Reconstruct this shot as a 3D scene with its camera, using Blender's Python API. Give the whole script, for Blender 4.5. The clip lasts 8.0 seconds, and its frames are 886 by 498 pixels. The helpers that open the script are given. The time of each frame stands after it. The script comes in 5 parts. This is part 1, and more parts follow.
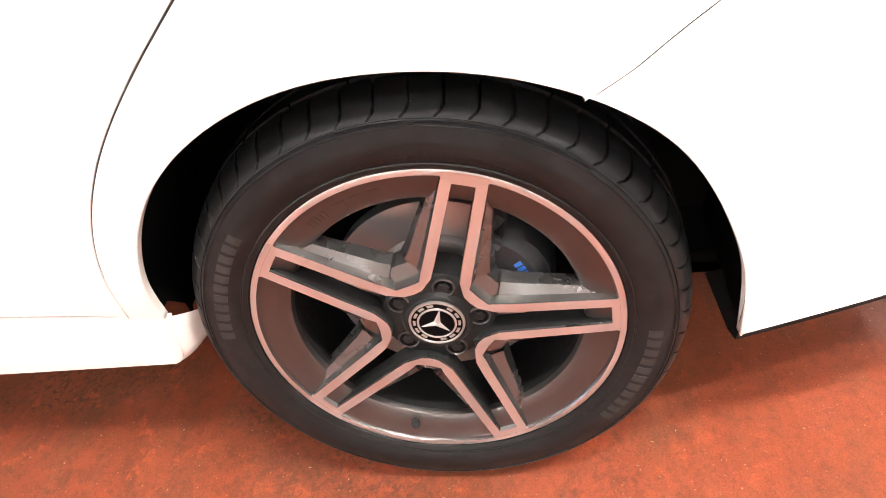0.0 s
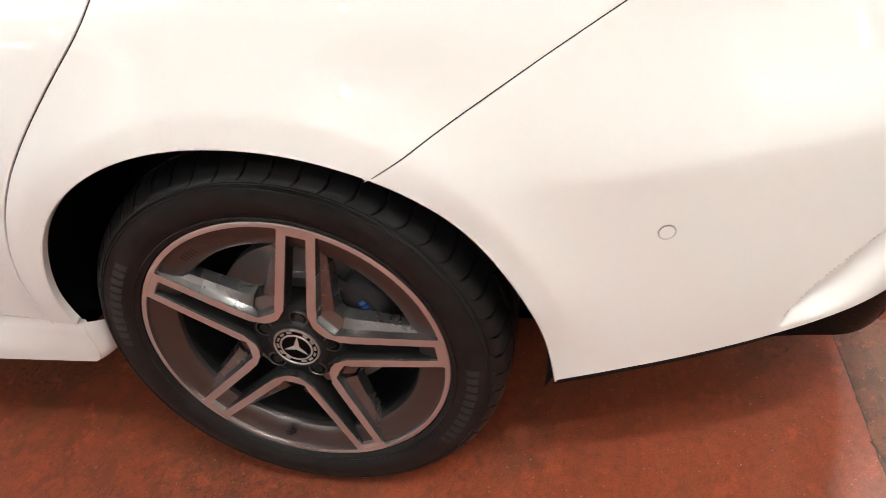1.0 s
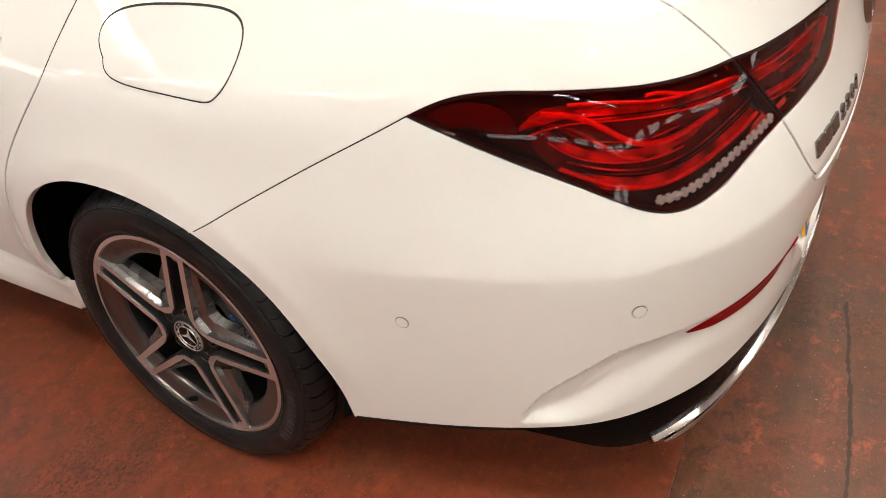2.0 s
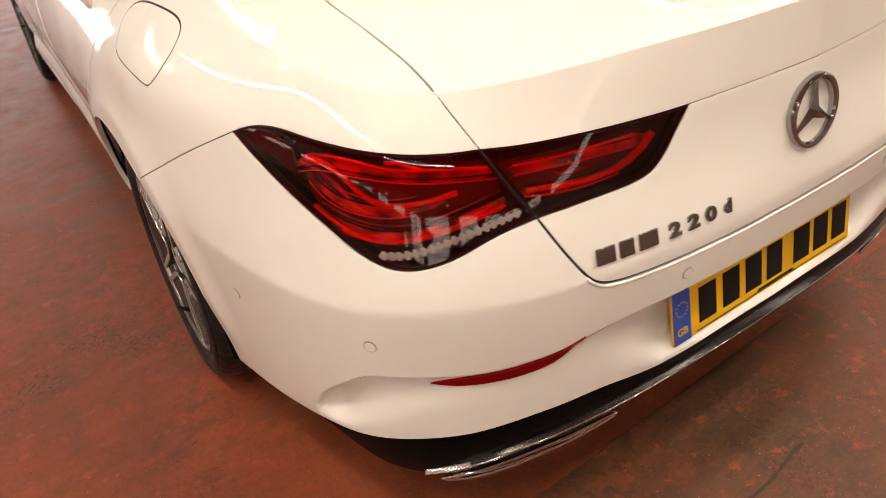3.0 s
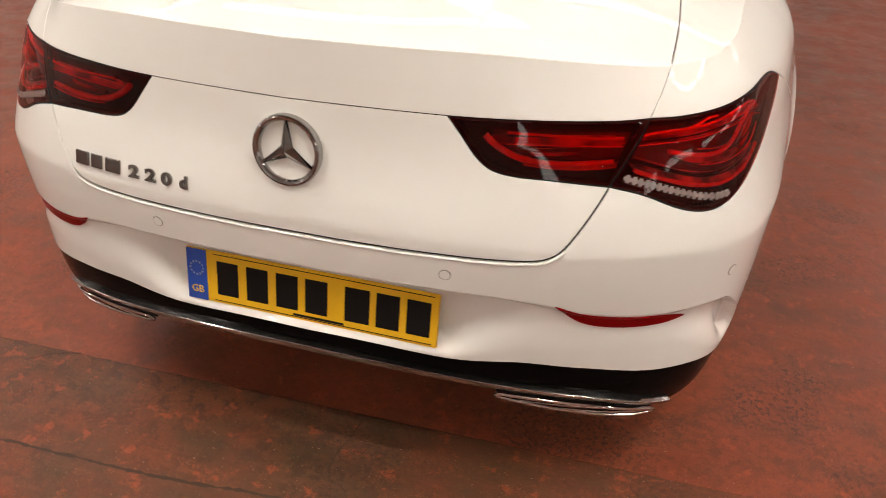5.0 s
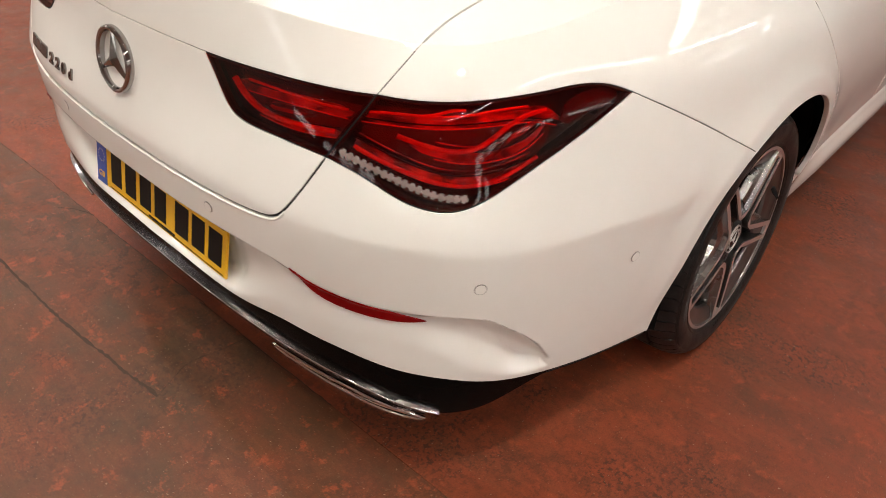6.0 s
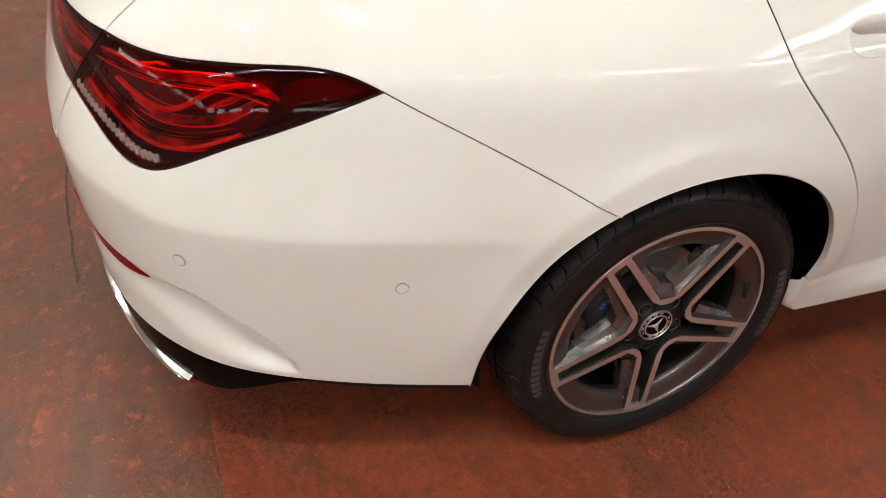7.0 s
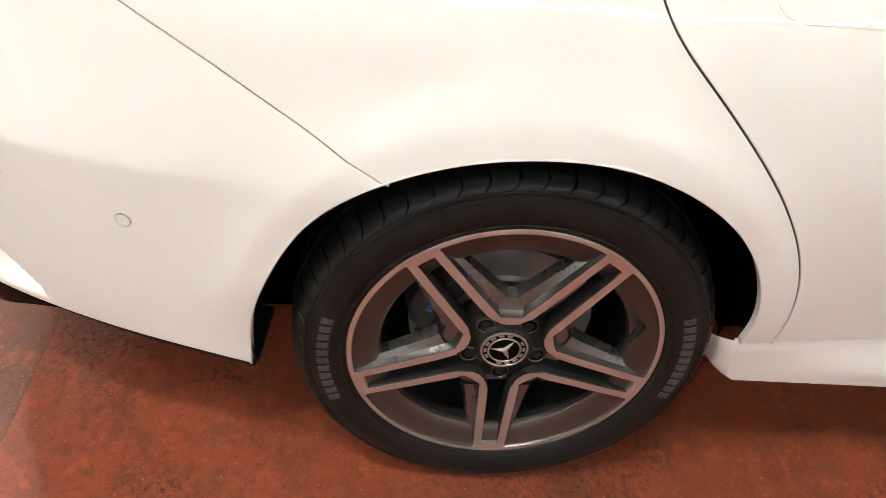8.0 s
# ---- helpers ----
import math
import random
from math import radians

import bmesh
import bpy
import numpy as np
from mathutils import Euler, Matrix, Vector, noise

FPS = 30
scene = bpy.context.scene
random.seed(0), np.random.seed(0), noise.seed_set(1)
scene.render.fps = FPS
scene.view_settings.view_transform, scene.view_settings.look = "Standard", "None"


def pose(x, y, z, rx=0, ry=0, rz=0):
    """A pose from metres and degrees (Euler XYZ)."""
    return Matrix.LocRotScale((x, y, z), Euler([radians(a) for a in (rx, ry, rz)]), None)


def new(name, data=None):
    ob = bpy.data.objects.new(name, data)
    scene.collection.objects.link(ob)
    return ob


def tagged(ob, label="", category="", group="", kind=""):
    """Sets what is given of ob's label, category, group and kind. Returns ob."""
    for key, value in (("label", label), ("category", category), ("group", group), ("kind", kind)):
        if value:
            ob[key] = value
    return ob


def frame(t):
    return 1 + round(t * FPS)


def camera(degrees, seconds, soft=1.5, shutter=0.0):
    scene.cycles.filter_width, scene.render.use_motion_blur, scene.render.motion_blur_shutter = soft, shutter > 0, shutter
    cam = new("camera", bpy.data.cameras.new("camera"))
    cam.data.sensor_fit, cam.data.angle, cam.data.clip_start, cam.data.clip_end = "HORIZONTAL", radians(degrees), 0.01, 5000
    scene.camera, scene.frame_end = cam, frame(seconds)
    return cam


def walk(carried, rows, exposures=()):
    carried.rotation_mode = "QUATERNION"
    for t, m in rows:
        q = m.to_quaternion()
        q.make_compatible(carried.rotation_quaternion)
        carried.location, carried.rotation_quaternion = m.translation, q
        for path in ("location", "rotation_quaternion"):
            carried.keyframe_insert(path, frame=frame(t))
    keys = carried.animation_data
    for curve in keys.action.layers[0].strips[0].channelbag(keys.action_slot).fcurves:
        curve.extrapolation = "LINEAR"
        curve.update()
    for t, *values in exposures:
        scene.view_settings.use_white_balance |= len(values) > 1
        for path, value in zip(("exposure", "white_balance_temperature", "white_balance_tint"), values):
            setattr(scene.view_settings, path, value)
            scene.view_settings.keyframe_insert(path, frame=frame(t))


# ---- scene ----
from mathutils.geometry import delaunay_2d_cdt

cam = camera(64.99, 8.0, soft=.5, shutter=0.2)
PATH = [  # seconds, x, y, z, heading, tilt, lean
    (0, -1.4816, -0.1311, 0.9541, -80.07, -39.75, -9.91),
    (0.5, -1.4984, -0.2474, 0.9885, -77.64, -39.15, -10.24),
    (1, -1.5219, -0.4397, 1.0476, -73.79, -38.46, -9.68),
    (1.5, -1.5025, -0.6663, 1.1114, -67.33, -37.56, -9.18),
    (1.7, -1.4775, -0.8075, 1.1532, -62.58, -37.07, -8.93),
    (2.8, -1.1579, -1.4262, 1.2605, -36.97, -36.04, -5.74),
    (3, -1.0319, -1.5474, 1.2686, -30.62, -35.40, -5.82),
    (3.5, -0.7274, -1.7832, 1.2486, -19.71, -34.21, -3.89),
    (4, -0.3422, -1.9183, 1.2330, -8.05, -33.93, -2.36),
    (4.5, 0.0911, -1.9612, 1.2520, 2.67, -33.80, -0.96),
    (4.7, 0.2567, -1.9662, 1.2667, 7.34, -33.76, 0.12),
    (5.8, 1.1542, -1.6002, 1.2618, 36.57, -36.07, 3.07),
    (6, 1.2506, -1.5066, 1.2581, 40.80, -36.40, 3.39),
    (6.5, 1.4484, -1.1630, 1.2470, 52.73, -37.36, 4.66),
    (7, 1.6026, -0.7820, 1.2452, 66.46, -38.79, 5.39),
    (7.5, 1.6049, -0.4275, 1.1864, 77.51, -40.07, 6.06),
    (8, 1.5529, -0.1822, 1.1085, 83.89, -41.01, 6.37),
]
EXPOSURES = [(0, 1.5, 6150, 9), (.5, 1.02, 6100, 8), (1.0, .12, 6000, 6), (1.7, -.22, 6100, 6), (3.0, -.38, 7400, 15), (4.5, -.42, 6800, 12), (6.0, -.38, 6400, 9), (7.0, -.36, 6150, 5), (7.5, -.24, 6100, 4), (8, .12, 6050, 4)]
walk(cam, [(t, pose(x, y, z) @ pose(0, 0, 0, 0, 0, yaw) @ pose(0, 0, 0, 90 + tilt) @ pose(0, 0, 0, 0, 0, lean)) for t, x, y, z, yaw, tilt, lean in PATH], EXPOSURES)


# ---- world, lights, exposure
world = bpy.data.worlds.new("world")
scene.world = world
world.use_nodes = True
_sky = world.node_tree.nodes.new("ShaderNodeTexSky")
_sky.sky_type, _sky.sun_disc, _sky.sun_elevation, _sky.sun_rotation = "NISHITA", False, radians(40), radians(200)
world.node_tree.links.new(_sky.outputs[0], world.node_tree.nodes["Background"].inputs[0])
world.node_tree.nodes["Background"].inputs[1].default_value = 0.08
PANEL_GLOW, ROOF_GLOW, BAY_GLOW, SHEET_GLOW = 5.0, 54.0, 1000.0, 11.0   # high windows, rooflights, bay lamps, broad roof sheets


# ---- materials
def material(name, colour=(.5, .5, .5), rough=.5, metal=0.0, coat=0.0, coat_rough=.03, spec=.5):
    m = bpy.data.materials.new(name)
    m.use_nodes = True
    b = m.node_tree.nodes["Principled BSDF"]
    for key, value in (("Base Color", (*colour, 1)), ("Roughness", rough), ("Metallic", metal), ("Coat Weight", coat), ("Coat Roughness", coat_rough), ("Specular IOR Level", spec)):
        b.inputs[key].default_value = value
    return m


def node(m, kind, **values):
    n = m.node_tree.nodes.new(kind)
    for key, value in values.items():
        n.inputs[key.replace("_", " ")].default_value = value
    return n


def wire(m, a, b):
    m.node_tree.links.new(a, b)


def coords(m, scale=(1, 1, 1)):
    c, p = node(m, "ShaderNodeTexCoord"), node(m, "ShaderNodeMapping")
    p.inputs["Scale"].default_value = scale
    wire(m, c.outputs["Object"], p.inputs["Vector"])
    return p.outputs["Vector"]


def noise_tex(m, vec, scale, detail=6.0, rough=.6):
    n = node(m, "ShaderNodeTexNoise", Scale=scale, Detail=detail, Roughness=rough)
    wire(m, vec, n.inputs["Vector"])
    return n.outputs["Fac"]


def ramp(m, fac, stops):
    r = node(m, "ShaderNodeValToRGB")
    e = r.color_ramp.elements
    while len(e) < len(stops):
        e.new(.5)
    for el, (pos, col) in zip(e, stops):
        el.position, el.color = pos, (*col, 1) if len(col) == 3 else col
    wire(m, fac, r.inputs["Fac"])
    return r.outputs["Color"]


def bump(m, height, strength, distance, normal=None):
    n = node(m, "ShaderNodeBump", Strength=strength, Distance=distance)
    wire(m, height, n.inputs["Height"])
    if normal is not None:
        wire(m, normal, n.inputs["Normal"])
    return n.outputs["Normal"]


def shader(m):
    return m.node_tree.nodes["Principled BSDF"]


def blend(m, fac, a, b):
    n = m.node_tree.nodes.new("ShaderNodeMix")
    n.data_type = "RGBA"
    for k, v in ((0, fac), (6, a), (7, b)):
        if isinstance(v, (int, float)):
            n.inputs[k].default_value = v
        elif isinstance(v, tuple):
            n.inputs[k].default_value = (*v, 1)
        else:
            wire(m, v, n.inputs[k])
    return n.outputs[2]


def worn(m, scale=60, rough=(.3, .5), strength=.15, distance=.0006):
    """Fine unevenness of gloss and relief over a plain material."""
    v = coords(m)
    f = noise_tex(m, v, scale, 8)
    r = ramp(m, f, [(.3, (rough[0],) * 3), (.7, (rough[1],) * 3)])
    wire(m, r, shader(m).inputs["Roughness"])
    wire(m, bump(m, f, strength, distance), shader(m).inputs["Normal"])
    return m


PAINT = material("white paint", (.80, .79, .765), .55, 0, 1.0, .012, .1)
_v = coords(PAINT)
wire(PAINT, bump(PAINT, noise_tex(PAINT, _v, 160, 2), .012, .0006), shader(PAINT).inputs["Coat Normal"])
wire(PAINT, blend(PAINT, ramp(PAINT, noise_tex(PAINT, _v, 3.5, 5), [(.35, (0, 0, 0)), (.75, (1, 1, 1))]), (.815, .808, .780), (.79, .778, .742)), shader(PAINT).inputs["Base Color"])
BLACK_GLOSS = worn(material("gloss black plastic", (.003, .003, .003), .2, spec=.04), 90, (.14, .28), .02)
BLACK = worn(material("black plastic", (.008, .008, .008), .6, spec=.2), 200, (.5, .75), .3)
# black linings, and painted shade for the hollows behind and in the wheels
DARK = material("black lining and cavity shade", (.005, .005, .005), .9, spec=.05)
DARK_CHROME = worn(material("dark chrome", (.30, .29, .28), .15, 1), 150, (.12, .22), .02)
BADGE = worn(material("polished badge chrome", (.40, .39, .385), .1, 1), 150, (.05, .10), .01)
SATIN = worn(material("satin chrome", (.50, .47, .46), .16, 1), 120, (.12, .20), .02)
CHROME = worn(material("chrome", (.62, .60, .585), .08, 1), 150, (.05, .12), .01)
# one wheel paint twice; the rim's has shade and floor tint painted in
GREY_PAINT = worn(material("dark grey wheel paint", (.20, .19, .187), .26, .9, .3, .12), 12, (.22, .30), .0, .0001)
RIM_SHADED = worn(material("shaded copy of the wheel paint", (.125, .113, .110), .34, .9, .2, .2), 12, (.30, .38), .0, .0001)
MACHINED = material("diamond-cut aluminium", (.68, .675, .675), .28, .9, .3, .1)
_v = coords(MACHINED)
wire(MACHINED, ramp(MACHINED, noise_tex(MACHINED, _v, 500, 2), [(.3, (.29,) * 3), (.7, (.34,) * 3)]), shader(MACHINED).inputs["Roughness"])
# shade inside the wheel put into the colour: barrel, spoke pockets, hub, bolts
WHEEL_SHADE = worn(material("dark shade inside the wheel", (.02, .02, .02), .5, .3, spec=.2), 200, (.4, .6), .1)
RUBBER = material("tyre rubber", (.018, .017, .017), .45, spec=.26)
_v = coords(RUBBER)
_f = noise_tex(RUBBER, _v, 35, 8)
wire(RUBBER, ramp(RUBBER, _f, [(.35, (.0065, .0067, .0069)), (.62, (.0115, .0117, .012)), (.8, (.020, .0198, .0195))]), shader(RUBBER).inputs["Base Color"])
wire(RUBBER, ramp(RUBBER, noise_tex(RUBBER, _v, 14, 5), [(.3, (.34,) * 3), (.7, (.52,) * 3)]), shader(RUBBER).inputs["Roughness"])
wire(RUBBER, bump(RUBBER, noise_tex(RUBBER, _v, 700, 3), .25, .0006), shader(RUBBER).inputs["Normal"])
RUBBER_MARK = material("raised tyre lettering", (.020, .019, .0185), .6)
RUBBER_PALE = material("pale raised tyre lettering", (.046, .044, .043), .7)
STEEL = worn(material("brake disc steel", (.50, .49, .485), .36, .9), 60, (.30, .44), .02)
CALIPER = worn(material("cast grey caliper", (.028, .028, .03), .6, .3), 200, (.5, .7), .3)
EMBLEM = material("silver emblem", (.55, .54, .53), .3, .8)
DISC_BELL = worn(material("bright disc bell", (.60, .59, .58), .3, 1), 80, (.22, .36), .02)
BLUE = material("blue print", (.03, .12, .42), .4)
YELLOW = worn(material("reflective yellow plate", (.80, .46, .012), .35, 0, .6, .15), 500, (.3, .42), .05)
PLATE_BLUE = material("plate blue band", (.01, .07, .40), .35, 0, .6, .15)
PLATE_BLACK = material("plate black print", (.006, .006, .006), .5, spec=.2)
GLASS_DARK = material("tinted window glass", (.012, .014, .014), .03, 0, 1, .01)
RED_REFLECT = worn(material("red reflector", (.20, .002, .003), .3, 0, .1, .05, .08), 700, (.25, .4), .2, .0008)
SENSOR_GAP = material("grey sensor gap", (.26, .25, .24), .6)
# near-black that stands in for the shade inside panel gaps
GAP_SHADE = material("dark gap shade", (.030, .030, .028), .7, spec=.2)


def lens_material(name, tint):
    """A clear tinted shell: looks through, and mirrors by its slant."""
    m = bpy.data.materials.new(name)
    m.use_nodes = True
    t = m.node_tree
    t.nodes.remove(t.nodes["Principled BSDF"])
    clear, gloss, mix, fres = t.nodes.new("ShaderNodeBsdfTransparent"), t.nodes.new("ShaderNodeBsdfGlossy"), t.nodes.new("ShaderNodeMixShader"), t.nodes.new("ShaderNodeFresnel")
    clear.inputs[0].default_value, gloss.inputs[0].default_value, gloss.inputs["Roughness"].default_value, fres.inputs[0].default_value = (*tint, 1), (1, 1, 1, 1), .006, 1.40
    wire(m, fres.outputs[0], mix.inputs[0])
    wire(m, clear.outputs[0], mix.inputs[1])
    wire(m, gloss.outputs[0], mix.inputs[2])
    wire(m, mix.outputs[0], t.nodes["Material Output"].inputs[0])
    return m


LENS = lens_material("red lamp lens", (.97, .12, .08))
LAMP_RED = material("red lamp reflector", (.3, .005, .005), .28, .25, .4, .06)
_v = coords(LAMP_RED)
_f = noise_tex(LAMP_RED, _v, 26, 2, .5)
wire(LAMP_RED, ramp(LAMP_RED, _f, [(.36, (.12, .0012, .0012)), (.50, (.55, .008, .008)), (.66, (.95, .020, .016))]), shader(LAMP_RED).inputs["Base Color"])
wire(LAMP_RED, bump(LAMP_RED, noise_tex(LAMP_RED, coords(LAMP_RED, (30, 30, 160)), 6, 2, .5), .25, .0015), shader(LAMP_RED).inputs["Normal"])
LAMP_FIELD = worn(material("dim red lamp bowl", (.075, .0010, .0012), .35, .2, .3, .08), 40, (.2, .45), .3, .002)
LAMP_BRIGHT = worn(material("bright red light guide", (.97, .035, .028), .25, .05, .3, .05), 60, (.15, .35), .2, .001)
LAMP_DARK = worn(material("smoked lamp housing", (.016, .0006, .0008), .35, 0, .1, .1, .1), 60, (.25, .45), .3, .002)
LAMP_MAROON = worn(material("dark maroon side marker", (.06, .0015, .002), .3, .1, .1, .1, .1), 300, (.2, .4), .2, .001)
LAMP_CLEAR = worn(material("clear prism strip", (.30, .205, .195), .2, .3, .4, .05), 500, (.10, .3), .5, .0012)


def floor_material(name, stops, seed, stain_amount):
    m = material(name, (.3, .08, .05), .45, spec=.26)
    v = coords(m)
    off = node(m, "ShaderNodeVectorMath")
    off.operation = "ADD"
    off.inputs[1].default_value = (seed, seed * .7, 0)
    wire(m, v, off.inputs[0])
    v = off.outputs[0]
    big, mid, fine, grit = noise_tex(m, v, 1.1, 5, .55), noise_tex(m, v, 7, 8, .62), noise_tex(m, v, 60, 6, .7), noise_tex(m, v, 420, 3, .6)
    drag = node(m, "ShaderNodeMapping")
    drag.inputs["Scale"].default_value, drag.inputs["Rotation"].default_value = (2.2, 16, 1), (0, 0, .5)
    wire(m, v, drag.inputs["Vector"])
    streak = noise_tex(m, drag.outputs["Vector"], 1.6, 8, .66)
    fac = node(m, "ShaderNodeMath")
    fac.operation = "MULTIPLY_ADD"
    fac.inputs[1].default_value = .5
    wire(m, big, fac.inputs[0])
    part2 = node(m, "ShaderNodeMath")
    part2.operation = "MULTIPLY"
    part2.inputs[1].default_value = .5
    wire(m, mid, part2.inputs[0])
    wire(m, part2.outputs[0], fac.inputs[2])
    base = ramp(m, fac.outputs[0], stops)
    # long scuffs, clustered brown stains, fine grime, pale chips and dark pits
    base = blend(m, ramp(m, streak, [(.50, (0, 0, 0)), (.74, (.4, .4, .4))]), base, (.26, .088, .040))
    where = ramp(m, noise_tex(m, v, 1.7, 4, .5), [(.40, (0, 0, 0)), (.62, (stain_amount,) * 3)])
    stain = ramp(m, noise_tex(m, v, 19, 10, .78), [(.49, (0, 0, 0)), (.56, (1, 1, 1))])
    both_f = node(m, "ShaderNodeMath")
    both_f.operation = "MULTIPLY"
    wire(m, where, both_f.inputs[0])
    wire(m, stain, both_f.inputs[1])
    base = blend(m, both_f.outputs[0], base, (.045, .026, .018))
    # smears of grey-green grime, orange scrapes through to older paint, and clouds of dark specks
    wipe = node(m, "ShaderNodeMapping")
    wipe.inputs["Scale"].default_value, wipe.inputs["Rotation"].default_value = (1, 2.3, 1), (0, 0, -.25)
    wire(m, v, wipe.inputs["Vector"])
    base = blend(m, ramp(m, noise_tex(m, wipe.outputs["Vector"], 3.4, 10, .68), [(.47, (0, 0, 0)), (.66, (.95 * stain_amount,) * 3)]), base, (.066, .042, .024))
    base = blend(m, ramp(m, noise_tex(m, v, 16, 9, .72), [(.56, (0, 0, 0)), (.63, (.75, .75, .75))]), base, (.33, .070, .028))
    cloud = node(m, "ShaderNodeMath")
    cloud.operation = "MULTIPLY"
    wire(m, ramp(m, noise_tex(m, v, 2.4, 4, .6), [(.52, (0, 0, 0)), (.64, (.85, .85, .85))]), cloud.inputs[0])
    wire(m, ramp(m, noise_tex(m, v, 85, 5, .7), [(.50, (0, 0, 0)), (.58, (1, 1, 1))]), cloud.inputs[1])
    base = blend(m, cloud.outputs[0], base, (.050, .026, .018))
    base = blend(m, ramp(m, fine, [(.28, (.45, .45, .45)), (.52, (0, 0, 0))]), base, (.07, .028, .017))
    base = blend(m, ramp(m, noise_tex(m, v, 300, 4, .7), [(.36, (.45, .45, .45)), (.56, (0, 0, 0))]), base, (.075, .030, .015))
    base = blend(m, ramp(m, noise_tex(m, v, 48, 9, .7), [(.655, (0, 0, 0)), (.70, (.8, .8, .8))]), base, (.28, .13, .075))
    base = blend(m, ramp(m, noise_tex(m, v, 95, 6, .75), [(.60, (0, 0, 0)), (.66, (.8 * stain_amount ** 3,) * 3)]), base, (.26, .15, .10))
    base = blend(m, ramp(m, noise_tex(m, v, 150, 3, .6), [(.675, (0, 0, 0)), (.715, (.9, .9, .9))]), base, (.34, .22, .15))
    base = blend(m, ramp(m, noise_tex(m, v, 33, 7, .7), [(.24, (.8, .8, .8)), (.28, (0, 0, 0))]), base, (.022, .016, .012))
    wire(m, base, shader(m).inputs["Base Color"])
    wire(m, ramp(m, mid, [(.3, (.28,) * 3), (.7, (.55,) * 3)]), shader(m).inputs["Roughness"])
    wire(m, bump(m, grit, .22, .0010, bump(m, mid, .2, .002)), shader(m).inputs["Normal"])
    return m


FLOOR_RED = floor_material("red painted concrete", [(.34, (.130, .040, .020)), (.45, (.215, .048, .022)), (.57, (.27, .057, .025)), (.74, (.26, .072, .036))], 3.0, .38)
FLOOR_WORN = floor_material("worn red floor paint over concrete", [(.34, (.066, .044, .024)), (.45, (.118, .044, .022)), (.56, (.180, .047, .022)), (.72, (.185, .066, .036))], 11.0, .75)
CRACK = worn(material("dirt in cracks", (.050, .028, .017), .9), 300, (.8, .95), .3)
WALL = worn(material("painted block wall", (.66, .645, .62), .7), 30, (.6, .8), .2, .002)
ROOF = worn(material("roof sheeting", (.68, .67, .65), .6), 20, (.5, .7), .2, .002)
TRUSS = worn(material("grey steelwork", (.20, .20, .20), .5, .2), 40, (.4, .6), .1)


def glow(name, colour, power):
    m = bpy.data.materials.new(name)
    m.use_nodes = True
    b = shader(m)
    b.inputs["Base Color"].default_value = (.8, .8, .8, 1)
    b.inputs["Emission Color"].default_value, b.inputs["Emission Strength"].default_value = (*colour, 1), power
    return m


GLOW_PANEL = glow("lit window glazing", (1.0, .965, .90), PANEL_GLOW)
GLOW_ROOF = glow("lit rooflight sheet", (1.0, .97, .92), ROOF_GLOW)
GLOW_SHEET = glow("lit translucent roof sheet", (1.0, .97, .92), SHEET_GLOW)
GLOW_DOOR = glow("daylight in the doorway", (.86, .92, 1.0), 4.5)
GLOW_BAY = glow("lit bay lamp glass", (1.0, .92, .80), BAY_GLOW)


# ---- the shape of the body
def spline(xs, ys):
    """Natural cubic spline through the given knots; straight on beyond its ends."""
    xs, ys = np.asarray(xs, float), np.asarray(ys, float)
    n, h = len(xs), np.diff(xs)
    a, b = np.zeros((n, n)), np.zeros((n,) + ys.shape[1:])
    a[0, 0] = a[-1, -1] = 1
    for i in range(1, n - 1):
        a[i, i - 1:i + 2] = h[i - 1], 2 * (h[i - 1] + h[i]), h[i]
        b[i] = 6 * ((ys[i + 1] - ys[i]) / h[i] - (ys[i] - ys[i - 1]) / h[i - 1])
    m = np.linalg.solve(a, b.reshape(n, -1)).reshape(b.shape)

    def at(x):
        x = np.asarray(x, float)
        i = np.clip(np.searchsorted(xs, x) - 1, 0, n - 2)
        w = (x - xs[i])
        shape = (...,) + (None,) * (ys.ndim - 1)
        w, hh = w[shape], h[i][shape]
        c1 = (ys[i + 1] - ys[i]) / hh - hh * (2 * m[i] + m[i + 1]) / 6
        w2 = np.clip(w, 0, hh)
        core = ys[i] + w2 * (c1 + w2 * (m[i] / 2 + w2 * (m[i + 1] - m[i]) / (6 * hh)))
        slope0, slope1 = c1, c1 + hh * (m[i] + m[i + 1]) / 2
        return core + np.where(w < 0, w * slope0, 0) + np.where(w > hh, (w - hh) * slope1, 0)
    return at


def steps(xs, ys):
    """Cubic Hermite through the knots with no overshoot."""
    xs, ys = np.asarray(xs, float), np.asarray(ys, float)
    h, d = np.diff(xs), np.diff(ys, axis=0)
    h2 = h.reshape((-1,) + (1,) * (ys.ndim - 1))
    s = d / h2
    t = np.zeros_like(ys)
    same = s[:-1] * s[1:] > 0
    t[1:-1] = np.where(same, 2 * s[:-1] * s[1:] / np.where(same, s[:-1] + s[1:], 1), 0)
    t[0], t[-1] = s[0], s[-1]

    def at(x):
        x = np.clip(np.asarray(x, float), xs[0], xs[-1])
        i = np.clip(np.searchsorted(xs, x) - 1, 0, len(xs) - 2)
        shape = (...,) + (None,) * (ys.ndim - 1)
        hh = h[i][shape]
        w = (x - xs[i])[shape] / hh
        return ((1 + 2 * w) * (1 - w) ** 2 * ys[i] + w * (1 - w) ** 2 * hh * t[i] + w * w * (3 - 2 * w) * ys[i + 1]
                + w * w * (w - 1) * hh * t[i + 1])
    return at


def ease(a, b, x):
    w = np.clip((np.asarray(x, float) - a) / (b - a), 0, 1)
    return w * w * (3 - 2 * w)


